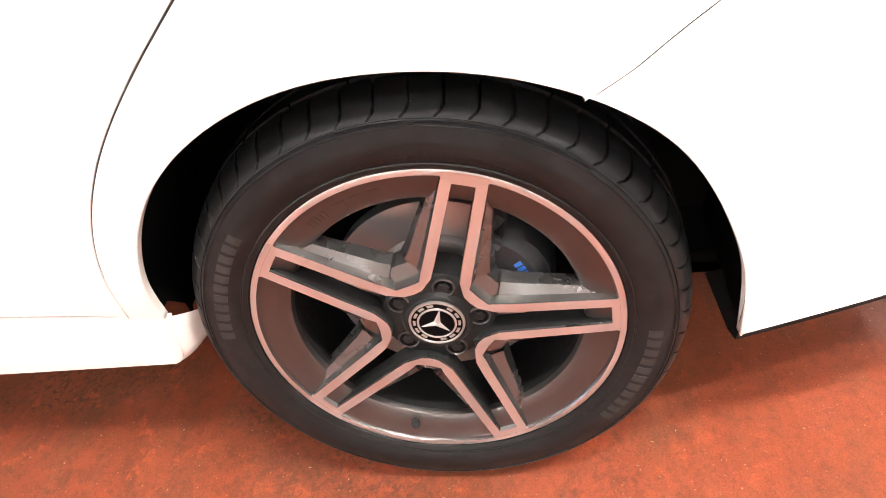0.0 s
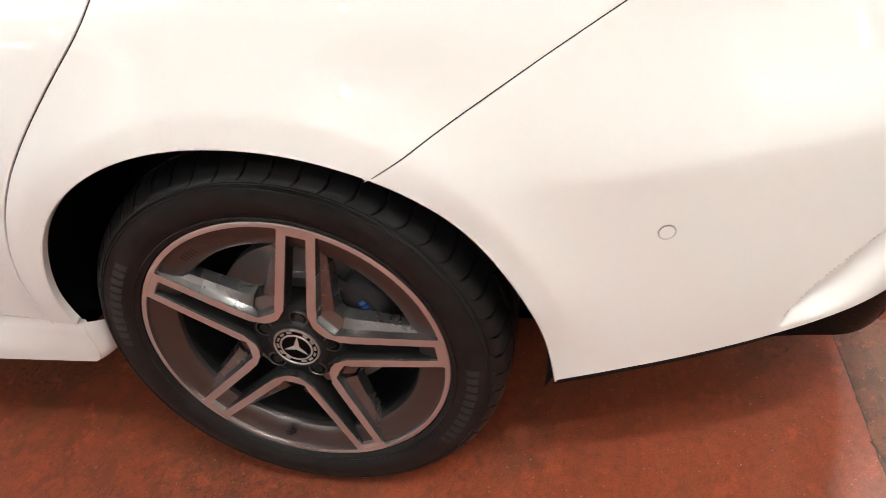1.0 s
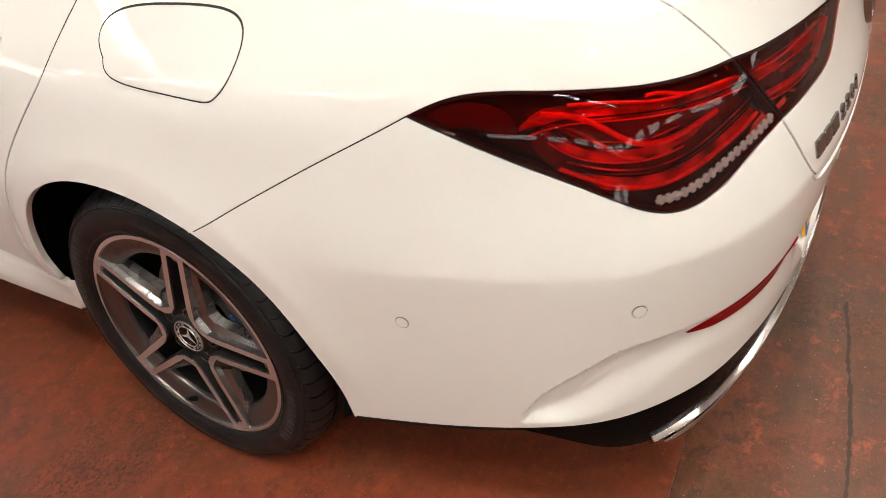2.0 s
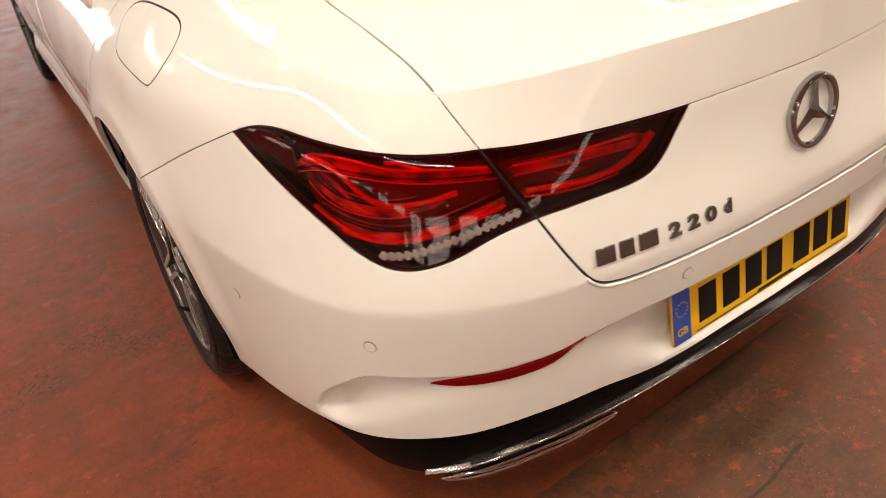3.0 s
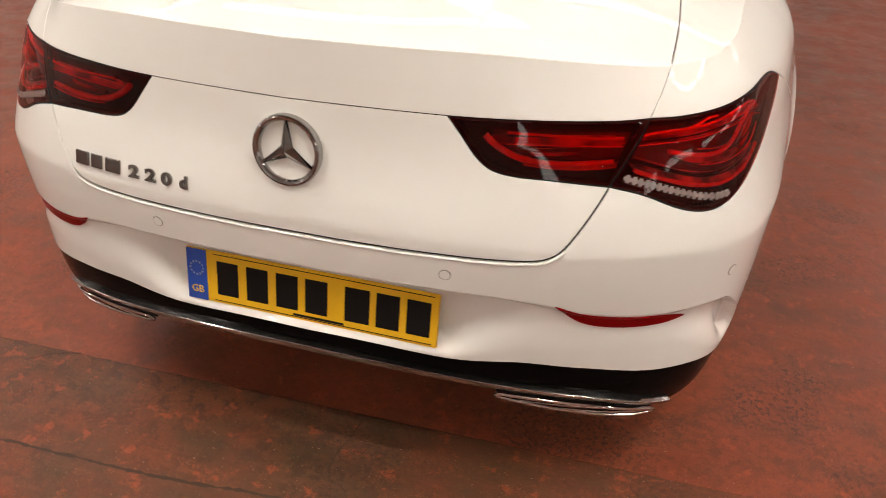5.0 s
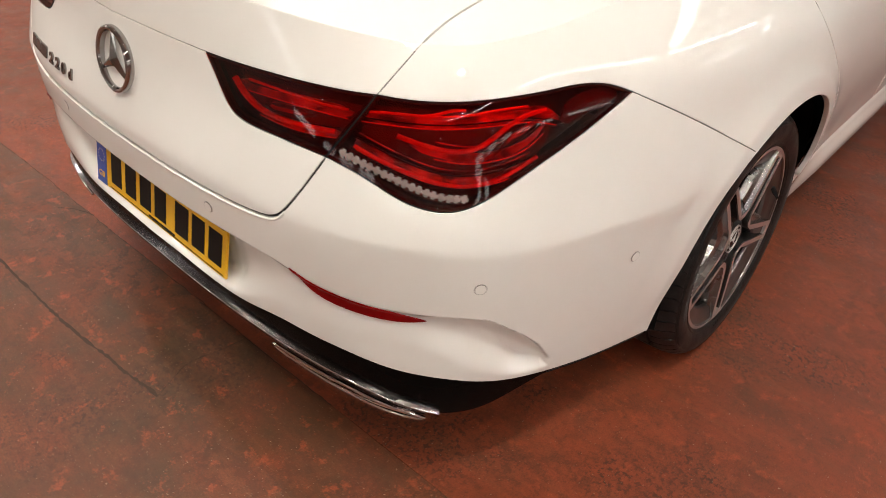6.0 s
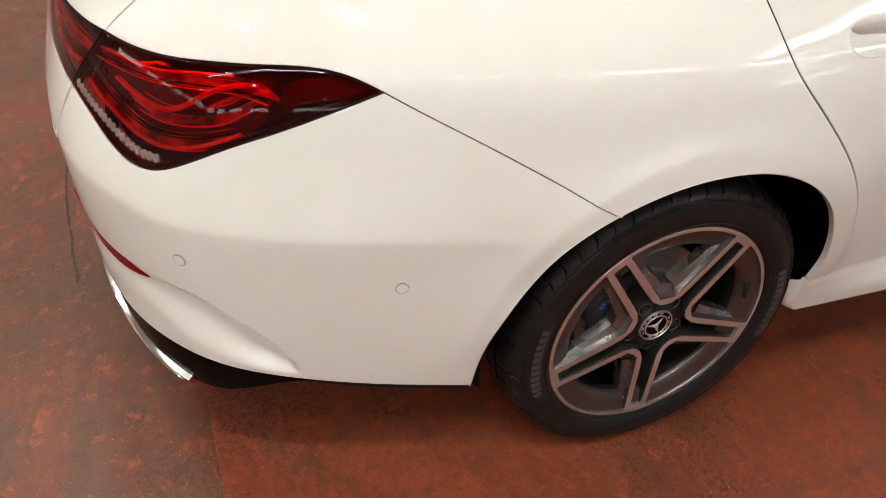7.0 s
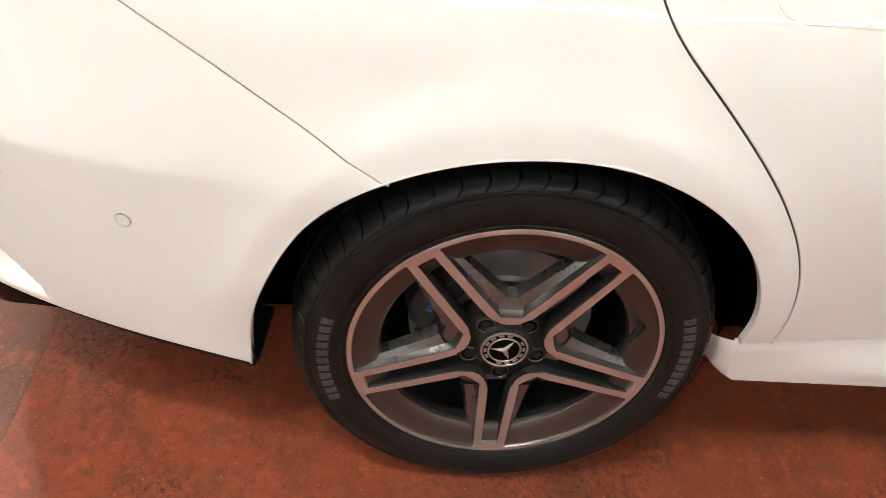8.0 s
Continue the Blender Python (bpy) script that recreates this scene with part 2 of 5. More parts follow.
# ---- the plan of the body at its widest height, half of it, from the middle of the tail to the middle of the nose
PLAN = [(0, -1.022), (.14, -1.020), (.28, -1.012), (.42, -.995), (.56, -.960), (.67, -.902), (.75, -.828), (.805, -.715), (.853, -.516), (.885, -.300), (.903, -.05),
        (.903, .20), (.893, .45), (.888, .80), (.888, 1.60), (.892, 2.30), (.903, 2.73), (.885, 3.10), (.80, 3.40), (.58, 3.58), (.30, 3.645), (0, 3.66)]
_p = np.array(PLAN)
_s = np.r_[0, np.cumsum(np.hypot(*np.diff(_p, axis=0).T))]
_full = np.r_[_p[1:4][::-1] * (-1, 1), _p, _p[-4:-1][::-1] * (-1, 1)]
_fs = np.r_[-_s[1:4][::-1], _s, 2 * _s[-1] - _s[-4:-1][::-1]]
plan = spline(_fs, _full)


def u_at(x=None, y=None):
    """The way round the plan at which it reaches that x (on the tail) or that y (on the flank)."""
    return float(np.interp(x, _p[:6, 0], _s[:6])) if y is None else float(np.interp(y, _p[4:19, 1], _s[4:19]))


HEIGHTS = (.16, .30, .42, .56, .65, .75, .84, .93)
SECTIONS = [  # how far the skin lies out from the plan, height by height, without the crease below
    (0.0, (-.075, -.022, -.010, 0, .000, -.009, -.009, -.006)),
    (.28, (-.080, -.022, -.009, 0, .000, -.014, -.018, -.022)),
    (u_at(x=.53), (-.070, -.018, -.007, 0, .000, -.009, -.026, -.048)),
    (u_at(x=.69), (-.055, -.008, -.004, 0, -.002, -.012, -.026, -.074)),
    (u_at(y=-.70), (-.040, -.012, -.003, 0, -.001, -.009, -.018, -.068)),
    (u_at(y=-.516), (-.022, -.008, -.002, 0, -.001, -.009, -.022, -.090)),
    (u_at(y=-.30), (-.020, -.008, -.003, 0, -.001, -.017, -.042, -.124)),
    (u_at(y=-.10), (-.022, -.010, -.004, 0, -.001, -.021, -.053, -.141)),
    (u_at(y=.10), (-.024, -.012, -.006, 0, .000, -.018, -.052, -.138)),
    (u_at(y=.35), (-.040, -.022, -.010, 0, .001, -.014, -.045, -.115)),
    (u_at(y=.65), (-.055, -.030, -.018, 0, .003, -.008, -.032, -.080)),
    (u_at(y=1.60), (-.060, -.030, -.020, 0, .002, -.008, -.030, -.070)),
    (u_at(y=2.73), (-.030, -.010, -.004, 0, -.004, -.030, -.090, -.200)),
    (_s[-1] - .3, (-.060, -.020, -.006, 0, -.012, -.060, -.150, -.260)),
    (_s[-1], (-.060, -.020, -.006, 0, -.012, -.060, -.150, -.260))]
# the crease that runs round the tail: how sharply the skin falls in above it
FALL = steps([0, .28, u_at(x=.53), u_at(x=.69), u_at(y=-.70), u_at(y=-.516), u_at(y=-.30), u_at(y=-.12), 9], [.14, .16, .24, .29, .28, .21, .08, 0, 0])
FALL_Z = steps([0, .40, .60, u_at(y=-.70), u_at(y=-.4), 9], [.640, .639, .634, .622, .606, .60])
_sec = steps([a for a, _ in SECTIONS], [spline(HEIGHTS, b)(np.linspace(.10, .96, 173)) for _, b in SECTIONS])
TOP = steps([0, .28, u_at(x=.53), .665, u_at(y=-.70), u_at(y=-.516), u_at(y=-.2), u_at(y=.3), u_at(y=1.6), u_at(y=2.3), u_at(y=3.0), _s[-1]],
            [.935, .932, .913, .902, .914, .928, .938, .935, .92, .90, .80, .72])
# the ledge over the plate: its height round the plan, how deep the skin falls back under it, and where it comes out again
LEDGE = steps([0, .28, .42, .515, .612, .708, .800, .872, .925, .968, 9], [.539, .538, .534, .518, .508, .505, .498, .452, .402, .350, .2])
DEEP = steps([0, .25, .33, .45, .66, .80, .90, .940, .966, 9], [.046, .046, .026, .005, .004, .020, .026, .013, 0, 0])
FOOT = steps([0, .28, .40, .69, .80, .90, .968, 9], [.378, .378, .41, .43, .375, .334, .325, .2])
RAMP = steps([0, .26, .36, .69, .80, .92, 9], [.03, .03, .09, .08, .10, .030, .030])
ARCH_U = u_at(y=-.005)


def out(u, z):
    u, z = np.broadcast_arrays(np.abs(u), z)
    k = np.clip((z - .10) / .005, 0, 171.999)
    i = k.astype(int)
    row = _sec(u.ravel()).reshape(u.shape + (173,))
    lo = np.take_along_axis(row, i[..., None], -1)[..., 0]
    hi = np.take_along_axis(row, i[..., None] + 1, -1)[..., 0]
    e = lo + (hi - lo) * (k - i)
    zl, zf = LEDGE(u), FOOT(u)
    e = e - DEEP(u) * ease(zl + .002, zl - .009, z) * ease(0, 1, (z - zf) / np.minimum(RAMP(u), np.maximum(zl - .02 - zf, .01)))
    w = .0035
    e = e - FALL(u) * w * np.logaddexp(0, (z - FALL_Z(u)) / w)
    r = np.hypot(u - ARCH_U, z - .325)   # the flare round the wheel opening, with a ridge
    r = .400 + .0035 * np.logaddexp(0, (r - .400) / .0035)
    e = e + .010 * np.clip((.475 - r) / .075, 0, 1) ** 2 * ease(.30, .45, z)
    return e


def skin(u, z, off=0.0):
    """The body's skin: u metres round the plan from the middle of the tail (less than 0: the left half), at height z, off metres outside it."""
    u, z = np.broadcast_arrays(np.asarray(u, float), np.asarray(z, float))
    side, a = np.where(u < 0, -1.0, 1.0), np.abs(u)
    p, q = plan(a - 1e-4), plan(a + 1e-4)
    d = q - p
    d /= np.linalg.norm(d, axis=-1, keepdims=True)
    e = out(a, z) + off
    m = plan(a)
    return np.stack([side * (m[..., 0] + d[..., 1] * e), m[..., 1] - d[..., 0] * e, z], -1)


# ---- the upper side of the body: a sheet over x and y that meets the flanks and the tail at TOP
_ue = np.r_[np.linspace(0, .9, 400), np.linspace(.9, _s[-1] - .02, 500)[1:]]
_edge = skin(_ue, TOP(_ue))
_order = np.argsort(_edge[:, 1])
SPINE = spline([-1.0, -.975, -.80, -.62, -.45, -.2, .1, .45, .8, 1.15, 1.5, 1.85, 2.15, 2.4, 3.0, 3.45, 3.7], [.929, .935, .962, .988, 1.01, 1.12, 1.25, 1.36, 1.42, 1.435, 1.40, 1.27, 1.09, 1.00, .92, .79, .70])


def deck(x, y, off=0.0):
    x, y = np.broadcast_arrays(np.asarray(x, float), np.asarray(y, float))
    xe, ze = np.interp(y, _edge[_order, 1], _edge[_order, 0]), np.interp(y, _edge[_order, 1], _edge[_order, 2])
    power = 4.0 - 1.3 * ease(-.5, .2, y) * ease(2.6, 1.9, y)
    zc = SPINE(y)
    w = np.clip(np.abs(x) / np.maximum(xe, 1e-3), 0, 1)
    return np.stack([x, y, zc - (zc - ze) * w ** power + off], -1)


# ---- building helpers
def empty(name):
    ob = new(name)
    ob.empty_display_size = .1
    return ob


def mesh_of(name, verts, faces, mats, normals=None, smooth=True, index=None):
    me = bpy.data.meshes.new(name)
    me.from_pydata([tuple(map(float, v)) for v in verts], [], [tuple(map(int, f)) for f in faces])
    for m in (mats if isinstance(mats, (list, tuple)) else [mats]):
        me.materials.append(m)
    me.polygons.foreach_set("use_smooth", [smooth] * len(me.polygons))
    if index is not None:
        me.polygons.foreach_set("material_index", index)
    if normals is not None:
        me.normals_split_custom_set_from_vertices([tuple(map(float, n)) for n in normals])
    me.update()
    return me


def put(name, me, parent=None, label="", m=None):
    ob = new(name, me)
    ob.parent = parent
    if m is not None:
        ob.matrix_basis = m
    if label:
        ob["label"] = label
    return ob


def part(name, bm, mat, parent=None, label="", m=None, smooth=True, angle=35):
    """Links a bmesh as one mesh object, under a thing or a part."""
    bmesh.ops.recalc_face_normals(bm, faces=bm.faces)
    me = bpy.data.meshes.new(name)
    bm.to_mesh(me)
    bm.free()
    for one in (mat if isinstance(mat, (list, tuple)) else [mat]):
        me.materials.append(one)
    if smooth:
        me.polygons.foreach_set("use_smooth", [True] * len(me.polygons))
        me.set_sharp_from_angle(angle=radians(angle))
    return put(name, me, parent, label, m)


def box(bm, lo, hi, bevel=0.0, m=None):
    got = bmesh.ops.create_cube(bm, size=1.0)["verts"]
    mid, size = (Vector(lo) + Vector(hi)) / 2, Vector(hi) - Vector(lo)
    for v in got:
        v.co = Vector((v.co.x * size.x, v.co.y * size.y, v.co.z * size.z)) + mid
    if bevel:
        edges = list({e for v in got for e in v.link_edges})
        made = bmesh.ops.bevel(bm, geom=edges, offset=bevel, segments=2, affect="EDGES")
        got = list({v for f in made["faces"] for v in f.verts} | {v for v in got if v.is_valid})
    if m is not None:
        bmesh.ops.transform(bm, matrix=m, verts=[v for v in got if v.is_valid])
    return bm


def turned(profile, seg=96, closed=False):
    """A body of revolution about x from (r, x) points."""
    bm = bmesh.new()
    rings = []
    for i in range(seg):
        a = 2 * math.pi * i / seg
        rings.append([bm.verts.new((x, r * math.cos(a), r * math.sin(a))) for r, x in profile])
    n = len(profile)
    for i in range(seg):
        p, q = rings[i], rings[(i + 1) % seg]
        for k in range(n if closed else n - 1):
            bm.faces.new((p[k], p[(k + 1) % n], q[(k + 1) % n], q[k]))
    return bm


def tube(points, radius, sides=8, closed=False, bm=None):
    """A round rod along points."""
    bm = bm or bmesh.new()
    pts = [Vector(p) for p in points]
    rings, n = [], len(pts)
    up = Vector((0, 0, 1))
    for i, p in enumerate(pts):
        d = (pts[(i + 1) % n] - pts[i - 1]) if closed or 0 < i < n - 1 else (pts[1] - pts[0] if i == 0 else pts[-1] - pts[-2])
        d.normalize()
        a = d.cross(up)
        if a.length < .05:
            a = d.cross(Vector((1, 0, 0)))
        a.normalize()
        b = d.cross(a)
        rings.append([bm.verts.new(p + radius * (math.cos(2 * math.pi * k / sides) * a + math.sin(2 * math.pi * k / sides) * b)) for k in range(sides)])
    for i in range(n if closed else n - 1):
        p, q = rings[i], rings[(i + 1) % n]
        for k in range(sides):
            bm.faces.new((p[k], p[(k + 1) % sides], q[(k + 1) % sides], q[k]))
    if not closed:
        bm.faces.new(rings[0])
        bm.faces.new(rings[-1][::-1])
    return bm


def dense(points, step=.008):
    """A smooth line through the points, cut into short steps."""
    p = np.array(points, float)
    s = np.r_[0, np.cumsum(np.hypot(*np.diff(p, axis=0).T))]
    n = max(2, int(s[-1] / step))
    if len(p) < 3:
        return p[0] + (p[-1] - p[0]) * np.linspace(0, 1, n + 1)[:, None]
    return spline(s, p)(np.linspace(0, s[-1], n + 1))


def loop(*lines):
    """One closed outline from lines that follow each other."""
    got = []
    for line in lines:
        for p in line:
            if not got or np.hypot(*(np.asarray(p) - got[-1])) > 1e-4:
                got.append(np.asarray(p, float))
    if np.hypot(*(got[0] - got[-1])) < 1e-4:
        got.pop()
    return np.array(got)


def inside(pts, poly):
    x, y = pts[:, 0, None], pts[:, 1, None]
    a, b = poly, np.roll(poly, -1, 0)
    cross = ((a[:, 1] > y) != (b[:, 1] > y)) & (x < (b[:, 0] - a[:, 0]) * (y - a[:, 1]) / (b[:, 1] - a[:, 1] + 1e-15) + a[:, 0])
    return cross.sum(1) % 2 == 1


def away(pts, poly):
    """How far points lie from an outline."""
    a, b = poly, np.roll(poly, -1, 0)
    d, best = b - a, np.full(len(pts), 9.0)
    for i in range(len(a)):
        w = np.clip(((pts - a[i]) @ d[i]) / (d[i] @ d[i] + 1e-15), 0, 1)
        best = np.minimum(best, np.hypot(*(pts - a[i] - w[:, None] * d[i]).T))
    return best


def inset(poly, by):
    area = np.sum(poly[:, 0] * np.roll(poly[:, 1], -1) - poly[:, 1] * np.roll(poly[:, 0], -1))
    a, b = poly - np.roll(poly, 1, 0), np.roll(poly, -1, 0) - poly
    a, b = a / np.linalg.norm(a, axis=1)[:, None], b / np.linalg.norm(b, axis=1)[:, None]
    n = np.stack([-(a + b)[:, 1], (a + b)[:, 0]], 1)
    n /= np.linalg.norm(n, axis=1)[:, None] + 1e-9
    miter = np.clip(1 / np.maximum((n * np.stack([-a[:, 1], a[:, 0]], 1)).sum(1), .35), 1, 2)
    return poly + n * (miter * by * (1 if area > 0 else -1))[:, None]


def normal_of(surf, q, off):
    h = 6e-4
    a = surf(q[:, 0] + h, q[:, 1], off) - surf(q[:, 0] - h, q[:, 1], off)
    b = surf(q[:, 0], q[:, 1] + h, off) - surf(q[:, 0], q[:, 1] - h, off)
    n = np.cross(a, b)
    return n / (np.linalg.norm(n, axis=1)[:, None] + 1e-12)


def patch(surf, poly, grid=.014, off=0.0, gap=.0018, depth=.012, extra=None):
    """A sheet on a surface within an outline of its own two coordinates, its edge rolled and turned inwards. Gives verts, faces, normals."""
    if np.ndim(gap) or gap:
        poly = inset(poly, gap)
    lo, hi = poly.min(0), poly.max(0)
    gx, gy = np.meshgrid(np.arange(lo[0] + grid / 2, hi[0], grid), np.arange(lo[1] + grid / 2, hi[1], grid), indexing="ij")
    gx = gx + (np.arange(gx.shape[1]) % 2)[None] * grid * .5
    pts = np.stack([gx.ravel(), gy.ravel()], 1)
    if extra is not None:
        pts = np.r_[pts, extra]
    pts = pts[inside(pts, poly)]
    pts = pts[away(pts, poly) > grid * .4]
    n = len(poly)
    every = np.r_[poly, pts]
    got = delaunay_2d_cdt([Vector(p) for p in every], [(i, (i + 1) % n) for i in range(n)], [], 0, 1e-7)
    q = np.array([tuple(v) for v in got[0]])
    f = np.array([t for t in got[2] if len(t) == 3])
    f = f[inside(q[f].mean(1), poly)]
    p, nn = surf(q[:, 0], q[:, 1], off), normal_of(surf, q, off)
    sign = np.sign(np.sum(nn * (p - np.array([0, 1.3, .45])), axis=1).sum()) or 1
    nn = nn * sign
    turn = np.sum(np.cross(p[f[:, 1]] - p[f[:, 0]], p[f[:, 2]] - p[f[:, 0]]) * nn[f[:, 0]], axis=1) < 0
    f[turn] = f[turn][:, ::-1]
    verts, norms, faces = [p], [nn], [f]
    if depth:
        edge, outer = poly, inset(poly, -.0009)
        pe, ne, po = surf(edge[:, 0], edge[:, 1], off), normal_of(surf, edge, off) * sign, surf(outer[:, 0], outer[:, 1], off)
        side = po - pe
        side /= np.linalg.norm(side, axis=1)[:, None] + 1e-9
        base = len(p)
        rows = [(pe, ne), (po - ne * .0006, ne * .6 + side * .8), (po - ne * .0022, side), (po - ne * depth, side)]
        for a, b in rows:
            verts.append(a)
            norms.append(b / np.linalg.norm(b, axis=1)[:, None])
        for r in range(3):
            i = np.arange(n)
            j = (i + 1) % n
            a, b = base + r * n, base + (r + 1) * n
            strip = np.r_[np.stack([a + i, a + j, b + j], 1), np.stack([a + i, b + j, b + i], 1)]
            v = np.concatenate(verts)
            flip = np.sum(np.cross(v[strip[:, 1]] - v[strip[:, 0]], v[strip[:, 2]] - v[strip[:, 0]]) * np.concatenate(norms)[strip[:, 2]], axis=1) < 0
            strip[flip] = strip[flip][:, ::-1]
            faces.append(strip)
    return np.concatenate(verts), np.concatenate(faces), np.concatenate(norms)


def sheet(name, pieces, mat, parent, label=""):
    """One mesh from one or more patches."""
    verts, faces, norms, base = [], [], [], 0
    for v, f, n in pieces:
        verts.append(v), faces.append(f + base), norms.append(n)
        base += len(v)
    return put(name, mesh_of(name, np.concatenate(verts), np.concatenate(faces), mat, np.concatenate(norms)), parent, label)


def flip(line, side):
    """The same line on the other half of the car."""
    return np.asarray(line, float) * (side, 1)


# ---- the car: rear axle at y = 0, nose towards +y
car = tagged(empty("car"), "white four-door coupe saloon parked on a red painted floor", "car")

SEAM = dense([(1.100, .821), (1.236, .755), (1.352, .694), (1.461, .634)])
LAMP_TOP = dense([(1.100, .821), (1.054, .838), (1.008, .8455), (.93, .8465), (.852, .845), (.734, .839), (.655, .837), (.603, .839)])
LAMP_LOW = dense([(1.100, .821), (1.069, .809), (.947, .764), (.873, .738), (.802, .709), (.768, .697), (.738, .6915), (.702, .693), (.653, .706), (.596, .729), (.531, .745)])
LAMP_SPLIT = dense([(.603, .839), (.567, .792), (.531, .745)])
INNER_TOP = dense([(.264, .839), (.340, .8385), (.433, .838), (.535, .838), (.603, .839)])
INNER_LOW = dense([(.264, .839), (.293, .804), (.318, .775), (.337, .762), (.362, .7555), (.423, .752), (.493, .748), (.531, .745)])
LID_LOW = dense([(.531, .745), (.500, .695), (.472, .654), (.458, .638), (.440, .627), (.412, .621), (.36, .6175), (.28, .616), (.155, .615), (0, .615)])
LID_SIDE = dense([(.603, .839), (.628, .866), (.665, .902)])
CREASE = dense([(.264, .839), (.15, .840), (0, .841)])
LIP = np.array([(u, float(TOP(u))) for u in np.linspace(.665, 0, 80)])
DOOR = dense([(1.712, .934), (1.726, .890), (1.747, .840), (1.806, .774), (1.872, .710), (1.955, .614), (2.001, .541), (2.034, .455), (2.047, .359)])
ARCH = dense([(1.267, .259), (1.272, .315), (1.283, .380), (1.316, .471), (1.379, .573), (1.461, .634), (1.548, .667), (1.637, .680), (1.730, .675), (1.828, .640), (1.907, .579), (1.963, .498), (1.992, .405), (1.995, .360)])
_cut = int(np.argmin(np.hypot(*(ARCH - (1.461, .634)).T)))
ARCH_REAR, ARCH_FRONT = ARCH[:_cut + 1], ARCH[_cut:]
BUMPER_LOW = dense([(0, .380), (.20, .378), (.30, .375), (.36, .381), (.42, .388), (.50, .386), (.55, .383), (.66, .369), (.76, .357), (.85, .337), (.95, .315), (1.1, .289), (1.267, .259)])
SKIRT_EDGE = dense([(1.996, .355), (2.005, .31), (2.014, .268), (2.022, .256), (2.034, .248)], .008)
U_MID, U_FRONT = u_at(y=1.08), u_at(y=2.06)


def both(line):
    """A line that ends or starts in the middle of the tail, carried across to the other half."""
    line = np.asarray(line)
    return np.r_[line, flip(line[::-1], -1)] if abs(line[-1, 0]) < 1e-6 else np.r_[flip(line[::-1], -1), line]


def skirt(u, z, off=0.0):
    """The side skirt's face, which leans out towards its foot."""
    return skin(u, z, off + .020 * ease(.352, .27, z) * ease(2.0, 2.35, np.abs(u)) - .006 * ease(.335, .355, z))


def ledge_points():
    u = np.arange(-.80, .80, .007)
    rows = [np.stack([u, LEDGE(np.abs(u)) + d], 1) for d in (.005, .0015, -.002, -.0055, -.010, -.017)]
    gu, gz = np.meshgrid(np.arange(.79, 1.0, .0042), np.arange(.315, .52, .0042))
    fine = np.stack([gu.ravel(), gz.ravel()], 1)
    return np.concatenate(rows + [fine, fine * (-1, 1)])


def slice_points(zs, lo, hi, step=.009):
    u = np.arange(lo, hi, step)
    return np.concatenate([np.stack([u, np.full_like(u, z)], 1) for z in zs])


bumper = sheet("bumper", [patch(skin, loop(both(BUMPER_LOW), ARCH_REAR, SEAM[::-1], LAMP_LOW, LID_LOW - (0, .0040), flip(LID_LOW[::-1] - (0, .0040), -1), flip(LAMP_LOW[::-1], -1), flip(SEAM, -1), flip(ARCH_REAR[::-1], -1)),
                                .011, extra=np.r_[ledge_points(), slice_points((.598, .606, .614, .622, .630, .638, .646), -1.4, 1.4)])], PAINT, car, "white painted rear bumper")

_shut = both(LID_LOW)
_shut = _shut[np.abs(_shut[:, 0]) < .47]
part("bumper_lip", tube(skin(_shut[:, 0], _shut[:, 1] - .0078, -.0012), .0030, 10), PAINT, car)

# boot lid: tail face and upper side in one pressing
_lip_xy = np.array([(p[0], p[1]) for p in skin(LIP[:, 0], LIP[:, 1])])
LID_TOP = dense([(.5784, -.8028), (.582, -.73), (.582, -.62), (.579, -.50), (.575, -.43)])
lid_face = loop(both(LID_LOW[::-1]), INNER_LOW[::-1], both(CREASE), flip(INNER_LOW, -1))
lid_upper = loop(both(LIP[::-1]), LID_SIDE[::-1], INNER_TOP[::-1], both(CREASE), flip(INNER_TOP, -1), flip(LID_SIDE, -1))
def lid_gap(poly):
    """Wide at the shut line along the boot lid, closed where two sheets are one pressing."""
    return np.where((np.abs(np.abs(poly[:, 0]) - .58) < .008) & (poly[:, 1] > -.797), .0024, .0003)


lid_deck = loop(both(_lip_xy[::-1]), LID_TOP, [(.40, -.415), (.2, -.405), (0, -.40), (-.2, -.405), (-.40, -.415)], flip(LID_TOP[::-1], -1))
boot_lid = sheet("boot_lid", [patch(skin, lid_face, .012, extra=slice_points((.625, .633, .641, .650), -.5, .5)), patch(skin, lid_upper, .010, gap=np.where(np.abs(lid_upper[:, 1] - TOP(np.abs(lid_upper[:, 0]))) < .003, -.0002, .0017)), patch(deck, lid_deck, .014, gap=lid_gap(lid_deck), depth=.008)], PAINT, car, "white boot lid with a raised rear lip")

